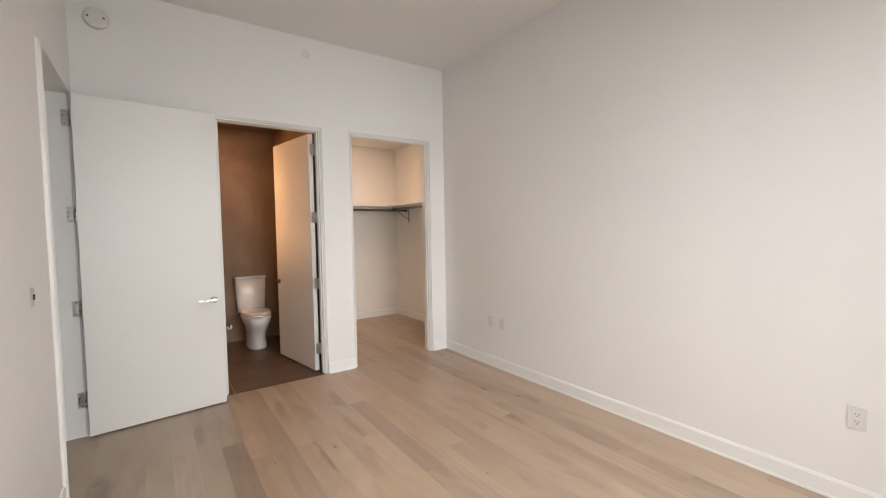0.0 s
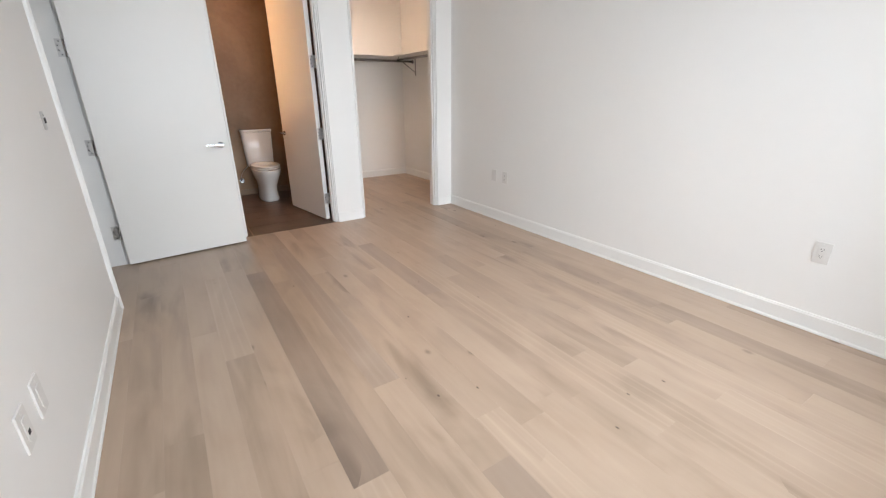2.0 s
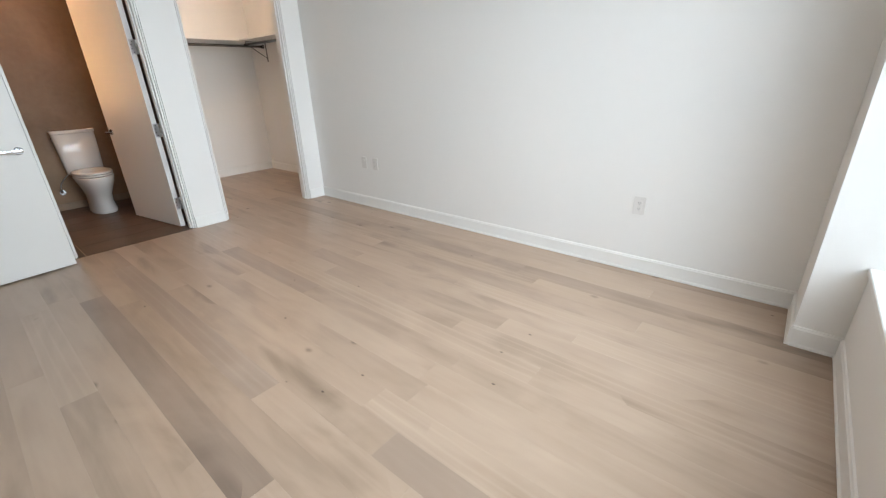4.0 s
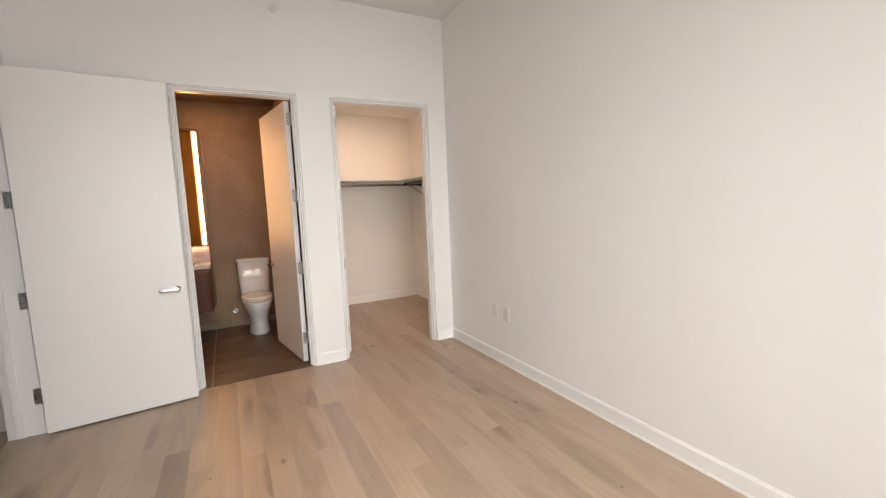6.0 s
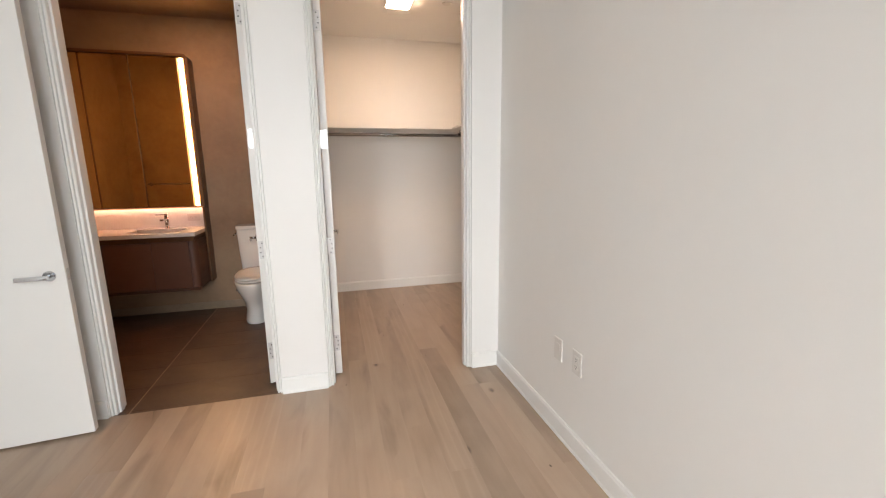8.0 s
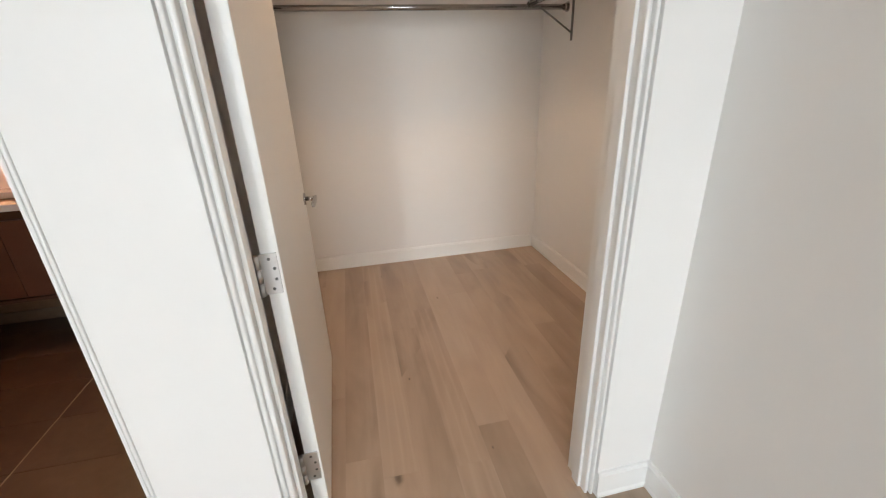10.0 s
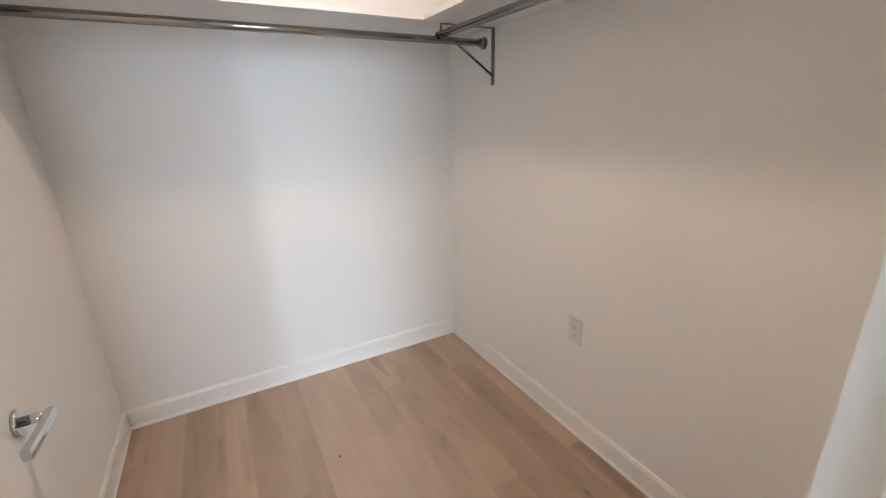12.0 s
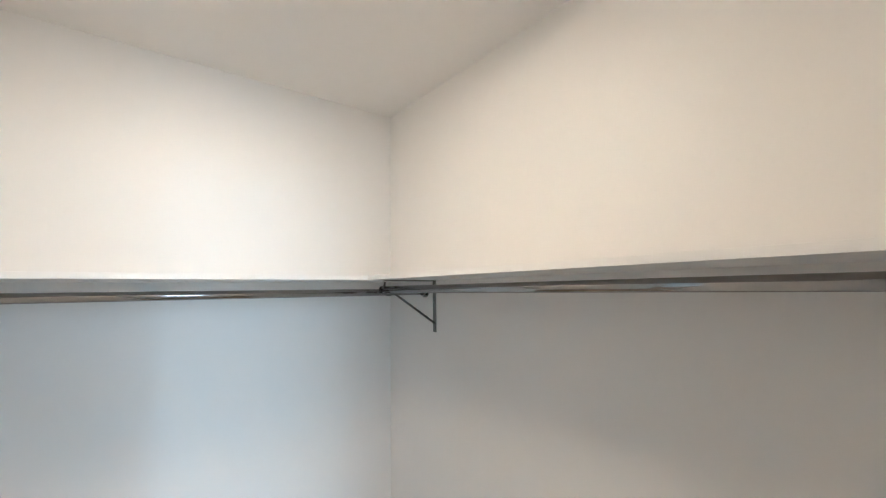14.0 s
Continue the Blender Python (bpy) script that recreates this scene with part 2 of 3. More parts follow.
def add_box(bm, x0, x1, y0, y1, z0, z1, bevel=0.0, seg=1):
    tmp = bmesh.new()
    bmesh.ops.create_cube(tmp, size=1.0, matrix=Matrix.Translation(((x0 + x1) / 2, (y0 + y1) / 2, (z0 + z1) / 2)) @ Matrix.Diagonal((x1 - x0, y1 - y0, z1 - z0, 1)))
    if bevel:
        bmesh.ops.bevel(tmp, geom=tmp.edges[:], offset=bevel, segments=seg, profile=0.5, affect="EDGES")
    merge(bm, tmp)
    return bm


def merge(bm, tmp, m=None):
    if m is not None:
        bmesh.ops.transform(tmp, matrix=m, verts=tmp.verts)
    me = bpy.data.meshes.new("tmp")
    tmp.to_mesh(me)
    tmp.free()
    bm.from_mesh(me)
    bpy.data.meshes.remove(me)
    return bm


def box(*a, **k):
    return add_box(bmesh.new(), *a, **k)


def add_rod(bm, p0, p1, r, seg=16, r2=None):
    p0, p1 = Vector(p0), Vector(p1)
    tmp = bmesh.new()
    bmesh.ops.create_cone(tmp, cap_ends=True, segments=seg, radius1=r, radius2=r if r2 is None else r2, depth=(p1 - p0).length)
    turn = (p1 - p0).to_track_quat("Z", "Y").to_matrix().to_4x4()
    for f in tmp.faces:
        f.smooth = len(f.verts) == 4
    return merge(bm, tmp, Matrix.Translation((p0 + p1) / 2) @ turn)


def rod(p0, p1, r, seg=16, r2=None):
    return add_rod(bmesh.new(), p0, p1, r, seg, r2)


def loft(rings, caps=True, smooth=True):
    """Rings of equal length joined into a skin."""
    bm = bmesh.new()
    rows = [[bm.verts.new(p) for p in ring] for ring in rings]
    n = len(rows[0])
    for a, b in zip(rows, rows[1:]):
        for i in range(n):
            f = bm.faces.new((a[i], a[(i + 1) % n], b[(i + 1) % n], b[i]))
            f.smooth = smooth
    if caps:
        bm.faces.new(rows[0][::-1])
        bm.faces.new(rows[-1])
    bmesh.ops.recalc_face_normals(bm, faces=bm.faces[:])
    return bm


def oval(cx, cy, z, rx, ry, n=40, power=2.0, front=1.0):
    """A ring of a rounded rectangle or oval; front stretches the half towards -y."""
    pts = []
    for i in range(n):
        a = 2 * math.pi * i / n
        c, s = math.cos(a), math.sin(a)
        x = math.copysign(abs(c) ** (2 / power), c) * rx
        y = math.copysign(abs(s) ** (2 / power), s) * ry
        pts.append((cx + x, cy + (y * front if y < 0 else y), z))
    return pts


def extrude_profile(profile, length):
    """A profile of (y, z) points swept along x from 0 to length."""
    return loft([[(x, y, z) for y, z in profile] for x in (0.0, length)], smooth=False)


def part(name, bm, mat, parent=None, label=""):
    me = bpy.data.meshes.new(name)
    bm.to_mesh(me)
    bm.free()
    me.materials.append(mat)
    ob = new(name, me)
    ob.parent = parent
    if label:
        tagged(ob, label)
    return ob


def thing(name, label, category, group="", kind="", at=None):
    ob = new(name)
    if at is not None:
        ob.matrix_world = at
    return tagged(ob, label, category, group, kind)


# ---- plan ----
LEFT, NEAR, HIGH = -3.347, -4.680, 3.335          # left wall, window wall, ceiling of the bedroom
PIER_X, PIER_Y, SILL = -0.418, -4.497, 0.462      # pier by the window
T = 0.13                                          # thickness of the wall with the two doors
BACK, LOW = 2.25, 2.83                            # back wall and ceiling of the closet
BBACK, BLOW = 2.014, 2.83                         # back wall and ceiling of the bathroom
CL0, CL1 = -1.305, 0.567                          # closet side walls
BA0, BA1 = -3.60, -1.462                          # bathroom side walls
BATH = (-2.405, -1.514)                           # clear door openings in x
CLOSET = (-1.163, -0.234)
ENTRY = (-1.105, -0.196)                          # clear entry opening in y
TOP = 2.45
WIN = (-2.90, PIER_X)
GLASS_Y = -5.02

# walls
bm = bmesh.new()
xs = [LEFT - 0.20, BATH[0] - 0.0317, BATH[1] + 0.0317, CLOSET[0] - 0.0317, CLOSET[1] + 0.0317, CL1 + 0.12]
for a, b in ((0, 1), (2, 3), (4, 5)):
    add_box(bm, xs[a], xs[b], 0, T, 0, HIGH + 0.1)
for a, b in ((1, 2), (3, 4)):
    add_box(bm, xs[a], xs[b], 0, T, TOP + 0.0317, HIGH + 0.1)
tagged(part("wall_north", bm, WALL), "white satin painted wall with two tall doorways", "wall", kind="structure")
tagged(part("wall_east", box(0, 0.12, NEAR - 0.45, 0, 0, HIGH + 0.1), WALL), "long white satin painted bedroom wall", "wall", kind="structure")
bm = box(PIER_X, 0, NEAR - 0.45, PIER_Y, 0, HIGH + 0.1)
tagged(part("wall_pier", bm, WALL), "white painted pier beside the window recess", "wall", kind="structure")
bm = bmesh.new()
add_box(bm, LEFT - 0.20, LEFT, NEAR - 0.45, ENTRY[0] - 0.02, 0, HIGH + 0.1)
add_box(bm, LEFT - 0.20, LEFT, ENTRY[1] + 0.02, 0, 0, HIGH + 0.1)
add_box(bm, LEFT - 0.20, LEFT, ENTRY[0] - 0.02, ENTRY[1] + 0.02, TOP + 0.02, HIGH + 0.1)
tagged(part("wall_west", bm, WALL), "white satin painted wall with the entry doorway", "wall", kind="structure")
bm = bmesh.new()
add_box(bm, LEFT, WIN[0], NEAR - 0.45, NEAR, 0, HIGH + 0.1)
add_box(bm, WIN[0], WIN[1], NEAR - 0.45, NEAR, 0, SILL - 0.03)
add_box(bm, WIN[0], WIN[1], NEAR - 0.45, NEAR, 3.08, HIGH + 0.1)
tagged(part("wall_south", bm, WALL), "white painted window wall with a low apron", "wall", kind="structure")
tagged(part("ceiling", box(LEFT, 0, NEAR, 0, HIGH, HIGH + 0.1), CEIL), "flat white painted bedroom ceiling", "ceiling", kind="structure")
# closet shell
tagged(part("wall_closet_back", box(CL0 - 0.10, CL1 + 0.12, BACK, BACK + 0.12, 0, LOW + 0.1), WALL), "white satin painted closet back wall", "wall", kind="structure")
tagged(part("wall_closet_east", box(CL1, CL1 + 0.12, T, BACK, 0, LOW + 0.1), WALL), "white satin painted closet side wall", "wall", kind="structure")
tagged(part("wall_closet_west", box(CL0 - 0.10, CL0, T, BACK, 0, LOW + 0.1), WALL), "white satin painted closet side wall by the door", "wall", kind="structure")
tagged(part("ceiling_closet", box(CL0, CL1, T, BACK, LOW, LOW + 0.1), CEIL), "flat white painted closet ceiling", "ceiling", kind="structure")
# bathroom shell
tagged(part("wall_bath_back", box(BA0 - 0.1, BA1, BBACK, BBACK + 0.12, 0, BLOW + 0.1), PLASTER), "grey-brown mottled plaster bathroom wall", "wall", kind="structure")
tagged(part("wall_bath_east", box(BA1, BA1 + 0.057, T, BBACK + 0.12, 0, BLOW + 0.1), PLASTER), "grey-brown mottled plaster bathroom side wall", "wall", kind="structure")
tagged(part("wall_bath_west", box(BA0 - 0.1, BA0, T, BBACK, 0, BLOW + 0.1), PLASTER), "grey-brown mottled plaster wall beside the vanity", "wall", kind="structure")
bm = bmesh.new()
add_box(bm, BA0, BATH[0] - 0.0317, T, T + 0.012, 0, BLOW)
add_box(bm, BATH[0] - 0.0317, BATH[1] + 0.0317, T, T + 0.012, TOP + 0.0317, BLOW)
tagged(part("wall_bath_front", bm, PLASTER), "grey-brown mottled plaster wall round the bathroom door", "wall", kind="structure")
tagged(part("ceiling_bath", box(BA0, BA1, T, BBACK, BLOW, BLOW + 0.1), PLASTER), "flat grey-brown plastered bathroom ceiling", "ceiling", kind="structure")
# hall beyond the entry door
bm = bmesh.new()
add_box(bm, LEFT - 1.40, LEFT - 1.30, -2.2, 0.0, 0, 2.8)
add_box(bm, LEFT - 1.30, LEFT - 0.20, -2.3, -2.2, 0, 2.8)
add_box(bm, LEFT - 1.30, LEFT - 0.20, 0.0, 0.1, 0, 2.8)
tagged(part("wall_hall", bm, WALL), "plain white painted hall walls", "wall", kind="structure")
tagged(part("ceiling_hall", box(LEFT - 1.40, LEFT - 0.20, -2.3, 0.1, 2.8, 2.9), CEIL), "plain white hall ceiling", "ceiling", kind="structure")
tagged(part("floor_hall", box(LEFT - 1.40, LEFT - 0.21, -2.3, 0.1, -0.06, 0.0), OAK), "pale oak hall floor", "floor", kind="structure")
# ground out of view, added to bounce daylight up through the window
tagged(part("ground", box(-400, 400, -800, -5.4, -9.1, -9.0), OUTSIDE), "unseen grey ground added far below the window", "ground", kind="structure")

# unseen block added outside, which shades the lower part of the window
nb = thing("shade_block", "plain grey block added outside to shade the window, unseen", "building", at=pose(21.7, -23.65, -9.0, 0, 0, 50))
part("wall", box(-16, 16, -5, 5, 0, 17.85, bevel=0.05), OUTSIDE, nb)
part("roof", box(-16.0, 16.0, -5.0, 5.0, 17.87, 18.09, bevel=0.03), OUTSIDE, nb)

# unseen glowing panel, added to throw a bright band onto the closet back wall
tagged(part("backdrop", box(-18.2, -16.6, -62.2, -62.0, 0.0, 26.0), GLOWPANEL), "added glowing panel far outside the window, unseen", "backdrop", kind="structure")

# window
win = thing("window_1", "tall dark-framed window above a low white sill", "window", kind="structure", at=pose(0, GLASS_Y, SILL))
w0, w1, wt = WIN[0], WIN[1], 3.08 - SILL
for a, b, c, d in ((w0, w0 + 0.06, 0, wt), (w1 - 0.06, w1, 0, wt), (w0 + 0.06, w1 - 0.06, 0, 0.06), (w0 + 0.06, w1 - 0.06, wt - 0.06, wt)):
    part("window_frame", box(a, b, -0.04, 0.04, c, d, bevel=0.004), STEELBLUE, win)
mid = (w0 + w1) / 2
part("mullion", box(mid - 0.035, mid + 0.035, -0.04, 0.04, 0.06, wt - 0.06, bevel=0.004), STEELBLUE, win)
for a, b in ((w0 + 0.06, mid - 0.035), (mid + 0.035, w1 - 0.06)):
    part("transom", box(a, b, -0.04, 0.04, 1.72, 1.90, bevel=0.004), STEELBLUE, win)
    for c, d in ((0.06, 1.72), (1.90, wt - 0.06)):
        pane = part("pane", box(a, b, -0.006, 0.006, c, d), GLASS, win)
        pane.visible_shadow = False
tagged(part("window_sill", box(w0, w1, GLASS_Y + 0.04, NEAR + 0.012, SILL - 0.03, SILL, bevel=0.004), TRIM), "white painted window sill board", "sill", kind="structure")

# door frames: jambs with a stepped, ribbed casing
RIBS = [(0.0, 0.0), (0.0, -0.017), (0.0015, -0.0195), (0.0045, -0.0205), (0.0075, -0.0195), (0.0090, -0.017), (0.0098, -0.006), (0.0140, -0.0055),
        (0.0148, -0.0135), (0.0163, -0.0160), (0.0195, -0.0170), (0.0227, -0.0160), (0.0242, -0.0135), (0.0250, -0.004), (0.0290, -0.0035), (0.0300, 0.0)]
# the closet and bathroom frames step back from the wall face to the jamb
STEPS = [(0.0, 0.0400), (0.0, 0.0150), (0.0015, 0.0125), (0.0045, 0.0110), (0.0085, 0.0110), (0.0105, 0.0128), (0.0112, 0.0190), (0.0160, 0.0190), (0.0168, 0.0060),
         (0.0185, 0.0035), (0.0215, 0.0025), (0.0245, 0.0030), (0.0258, 0.0050), (0.0264, 0.0120), (0.0300, 0.0120), (0.0306, -0.0010), (0.0316, -0.0022), (0.0316, 0.0400)]


def casing(length, mitre0, mitre1, profile):
    """A ribbed strip along x, standing out towards -z. mitre: how far each end runs on per metre of width."""
    return loft([[(0 - mitre0 * u, u, v) for u, v in profile], [(length + mitre1 * u, u, v) for u, v in profile]], smooth=False)


def door_trim(name, width, depth, label, m, inner=True, profile=RIBS, front=0.002, side=0.02):
    """Frame of an opening 0..width in x and TOP high, with the wall from y=0 to depth; the front faces -y."""
    t = thing(name, label, "door frame", kind="structure", at=m)
    part("jamb", box(-side, 0, front, depth - 0.002, 0, TOP), TRIM, t)
    part("jamb", box(width, width + side, front, depth - 0.002, 0, TOP), TRIM, t)
    part("head_jamb", box(-side, width + side, front, depth - 0.002, TOP, TOP + side), TRIM, t)
    part("door_stop", box(0, 0.011, depth - 0.090, depth - 0.048, 0, TOP - 0.004, bevel=0.0015), TRIM, t)
    part("door_stop", box(width - 0.011, width, depth - 0.090, depth - 0.048, 0, TOP - 0.004, bevel=0.0015), TRIM, t)
    part("door_stop", box(0, width, depth - 0.090, depth - 0.048, TOP - 0.004, TOP, bevel=0.001), TRIM, t)
    sides = [(0, 1)] + ([(depth, -1)] if inner else [])
    for y, s in sides:
        flip = Matrix.Diagonal((1, s, 1, 1))
        for nm, basis, ln, m0, m1 in (
            ("casing", Matrix(((0, -1, 0, 0), (0, 0, 1, 0), (1, 0, 0, 0), (0, 0, 0, 1))), TOP, 0, 1),
            ("casing", Matrix(((0, 1, 0, width), (0, 0, 1, 0), (1, 0, 0, 0), (0, 0, 0, 1))), TOP, 0, 1),
            ("head_casing", Matrix(((1, 0, 0, 0), (0, 0, 1, 0), (0, 1, 0, TOP), (0, 0, 0, 1))), width, 1, 1)):
            c = casing(ln, m0, m1, profile)
            bmesh.ops.transform(c, matrix=Matrix.Translation((0, y, 0)) @ flip @ basis, verts=c.verts)
            bmesh.ops.recalc_face_normals(c, faces=c.faces[:])
            part(nm, c, TRIM, t)
    return t


door_trim("trim", BATH[1] - BATH[0], T, "white stepped and ribbed bathroom door frame", pose(BATH[0], 0, 0), inner=False, profile=STEPS, front=0.0405, side=0.0316)
door_trim("trim", CLOSET[1] - CLOSET[0], T, "white stepped and ribbed closet door frame", pose(CLOSET[0], 0, 0), inner=False, profile=STEPS, front=0.0405, side=0.0316)
entry_trim = door_trim("trim", ENTRY[1] - ENTRY[0], 0.20, "white ribbed entry door frame", pose(LEFT, ENTRY[0], 0, 0, 0, 90), inner=False)

# baseboards with a shoe strip
SKIRT = [(0, 0), (-0.017, 0), (-0.017, 0.010), (-0.012, 0.018), (-0.012, 0.094), (-0.009, 0.098), (-0.007, 0.106), (0, 0.108)]


def baseboard(x, y, rz, length, group="baseboards of the bedroom"):
    ob = part("baseboard", extrude_profile(SKIRT, length), TRIM)
    ob.matrix_world = pose(x, y, 0, 0, 0, rz)
    return tagged(ob, "white painted baseboard with a thin shoe strip", "baseboard", group, "structure")


baseboard(CLOSET[1] + 0.033, 0, 0, -CLOSET[1] - 0.033 - 0.0125)
baseboard(BATH[1] + 0.033, 0, 0, CLOSET[0] - BATH[1] - 0.066)
baseboard(LEFT + 0.02, 0, 0, BATH[0] - 0.033 - LEFT - 0.02)
baseboard(0, 0, -90, -PIER_Y)
baseboard(0 - 0.018, PIER_Y, 180, -PIER_X - 0.018 + 0.0135)
baseboard(PIER_X, PIER_Y - 0.0005, -90, PIER_Y - NEAR - 0.0005)
baseboard(PIER_X - 0.018, NEAR, 180, PIER_X - LEFT - 0.036)
baseboard(LEFT, NEAR, 90, ENTRY[0] - 0.031 - NEAR)
baseboard(LEFT, ENTRY[1] + 0.031, 90, -ENTRY[1] - 0.031 - 0.018)
G = "baseboards of the closet"
baseboard(CL0 + 0.018, BACK, 0, CL1 - CL0 - 0.036, G)
baseboard(CL1, BACK, -90, BACK - T, G)
baseboard(CL0, T, 90, BACK - T, G)
baseboard(CL1 - 0.018, T, 180, CL1 - 0.018 - CLOSET[1] - 0.033, G)

# bathroom base strip of pale tile
for x, y, rz, ln in ((BA0, BBACK, 0, BA1 - BA0), (BA1, BBACK, -90, BBACK - T - 0.02)):
    ob = part("baseboard", box(0, ln, -0.012, 0, 0, 0.075, bevel=0.002), BASETILE)
    ob.matrix_world = pose(x, y, 0, 0, 0, rz)
    tagged(ob, "pale tile base strip along the bathroom wall", "baseboard", "baseboards of the bathroom", "structure")

# ---- doors ----


def lever(door, x, y, z, side, way, thick):
    """Lever set on one face: side +1/-1 is the face's outward way in y, way the lever's way in x."""
    h = part("lever_handle", rod((x, y, z), (x, y + side * 0.009, z), 0.026, 28), CHROME, door, "polished chrome lever handle")
    part("neck", rod((x, y + side * 0.009, z), (x, y + side * 0.050, z), 0.010, 16), CHROME, h)
    pts = []
    for i in range(9):
        u = i / 8
        xx = x + way * (-0.011 + 0.130 * u)
        yy = y + side * (0.050 - 0.006 * u * u)
        pts.append([(xx, yy + dy, z + dz) for dy, dz in ((-0.006, -0.010), (0.006, -0.010), (0.007, 0.0), (0.006, 0.010), (-0.006, 0.010), (-0.007, 0.0))])
    part("lever", loft(pts, smooth=False), CHROME, h)
    return h


def door(name, width, m, label, pin_side, lz=0.885, hinge_zs=(0.24, 0.92, 1.60, 2.29)):
    """A flush leaf. Local frame: hinge pin at the origin, the leaf runs along +x from 0.004, its thickness along y from 0 to pin_side * 0.045."""
    d = thing(name, label, "door", kind="structure", at=m)
    off = 0.011
    y0, y1 = sorted((pin_side * off, pin_side * (off + 0.045)))
    part("leaf", box(0.010, width, y0, y1, 0.012, TOP - 0.004, bevel=0.0018), DOOR, d)
    for z in hinge_zs:
        h = part("hinge", rod((0, 0, z - 0.057), (0, 0, z + 0.057), 0.0072, 14), NICKEL, d, "satin nickel butt hinge")
        a, b = sorted((pin_side * 0.001, pin_side * (off + 0.038)))
        part("hinge_leaf", box(0.0062, 0.0098, a, b, z - 0.057, z + 0.057, bevel=0.0006), NICKEL, h)
        for dz, dy in ((-0.042, 0.018), (-0.015, 0.028), (0.015, 0.028), (0.042, 0.018)):
            y = pin_side * (off + dy)
            part("screw", rod((0.0063, y, z + dz), (0.0052, y, z + dz), 0.0044, 10), BRACKET, h)
            part("screw_slot", box(0.0048, 0.0053, y - 0.0006, y + 0.0006, z + dz - 0.0026, z + dz + 0.0026), DARK, h)
        part("jamb_leaf", box(-0.0030, -0.0002, *sorted((-pin_side * 0.002, -pin_side * 0.030)), z - 0.057, z + 0.057), NICKEL, h)
        for k in (-0.038, 0.0, 0.038):
            part("knuckle", rod((0, 0, z + k - 0.0178), (0, 0, z + k + 0.0178), 0.0085, 14), NICKEL, h)
    for side in (1, -1):
        face = max(y0, y1) if side > 0 else min(y0, y1)
        lever(d, width - 0.065, face, lz, side, -1, 0.045)
    part("strike", box(width - 0.001, width + 0.0015, min(y0, y1) + 0.010, max(y0, y1) - 0.010, lz - 0.03, lz + 0.03), NICKEL, d)
    return d


def jamb_plates(frame_thing, width, zs=(0.24, 0.92, 1.60, 2.29)):
    """Hinge plates let into the jamb at the far end of a frame, in the frame's own axes."""
    for z in zs:
        h = part("hinge_plate", box(width - 0.0028, width + 0.0005, 0.0, 0.040, z - 0.057, z + 0.057, bevel=0.0005), NICKEL, frame_thing, "satin nickel hinge plate")
        for dz, dy in ((-0.042, 0.018), (-0.015, 0.029), (0.015, 0.029), (0.042, 0.018)):
            part("screw", rod((width - 0.0028, dy, z + dz), (width - 0.0040, dy, z + dz), 0.0042, 10), CHROME, h)


ENTRY_HINGES = (0.27, 0.935, 1.605, 2.28)
jamb_plates(entry_trim, ENTRY[1] - ENTRY[0], ENTRY_HINGES)
# bathroom door: hinged on the east jamb, swung into the bathroom
door("door_1", BATH[1] - BATH[0] - 0.006, pose(BATH[1] - 0.003, T + 0.006, 0, 0, 0, 99.5), "tall white flush bathroom door, standing open", 1)
# closet door: hinged on the west jamb, swung into the closet
door("door_2", 0.900, pose(CLOSET[0] + 0.003, T + 0.010, 0, 0, 0, 91.4), "tall white flush closet door, standing open", -1, 0.905)
# entry door: hinged on the north jamb, swung into the bedroom
door("door_3", 0.905, pose(LEFT + 0.006, ENTRY[1] - 0.003, 0, 0, 0, 6), "tall white flush bedroom door, standing wide open", -1, 0.90, ENTRY_HINGES)

# ---- bedroom fittings ----


def wall_plate(name, label, m, kind, mat=PLASTIC, w=0.074, h=0.118):
    """Plate in the x-z plane, facing -y."""
    p = thing(name, label, "outlet" if kind != "switch" else "switch", "wall plates", at=m)
    part("plate", box(-w / 2, w / 2, -0.006, 0, -h / 2, h / 2, bevel=0.0015, seg=2), mat, p)
    if kind == "outlet":
        part("socket_face", box(-0.0165, 0.0165, -0.0085, -0.006, -0.034, 0.034, bevel=0.001), mat, p)
        for z in (-0.019, 0.019):
            for x in (-0.006, 0.006):
                part("slot", box(x - 0.0012, x + 0.0012, -0.0092, -0.0085, z - 0.002, z + 0.006), DARK, p)
            part("ground_hole", rod((0, -0.0092, z - 0.009), (0, -0.0085, z - 0.009), 0.0026, 10), DARK, p)
    elif kind == "jack":
        part("socket_face", box(-0.0165, 0.0165, -0.0085, -0.006, -0.034, 0.034, bevel=0.001), mat, p)
        part("jack", box(-0.008, 0.008, -0.0095, -0.0085, -0.018, -0.004), DARK, p)
    elif kind == "blank":
        part("socket_face", box(-0.0165, 0.0165, -0.0085, -0.006, -0.034, 0.034, bevel=0.001), mat, p)
    else:
        part("rocker", box(-0.0165, 0.0165, -0.010, -0.006, -0.034, 0.034, bevel=0.002), mat, p)
    for z in (-h / 2 + 0.012, h / 2 - 0.012):
        part("screw", rod((0, -0.0068, z), (0, -0.006, z), 0.003, 8), mat, p)
    return p


EAST = lambda y, z: pose(0, y, z, 0, 0, -90)
wall_plate("wall_outlet", "white cable jack plate low on the bedroom wall", EAST(-0.823, 0.475), "blank")
wall_plate("wall_outlet", "white duplex outlet low on the bedroom wall", EAST(-0.996, 0.475), "outlet")
wall_plate("wall_outlet", "white duplex outlet near the window", EAST(-3.606, 0.462), "outlet")
wall_plate("wall_outlet", "white blank plate low beside the entry side wall", pose(LEFT, -2.76, 0.467, 0, 0, 90), "blank")
wall_plate("wall_outlet", "white plate with a small black jack", pose(LEFT, -2.917, 0.467, 0, 0, 90), "jack")
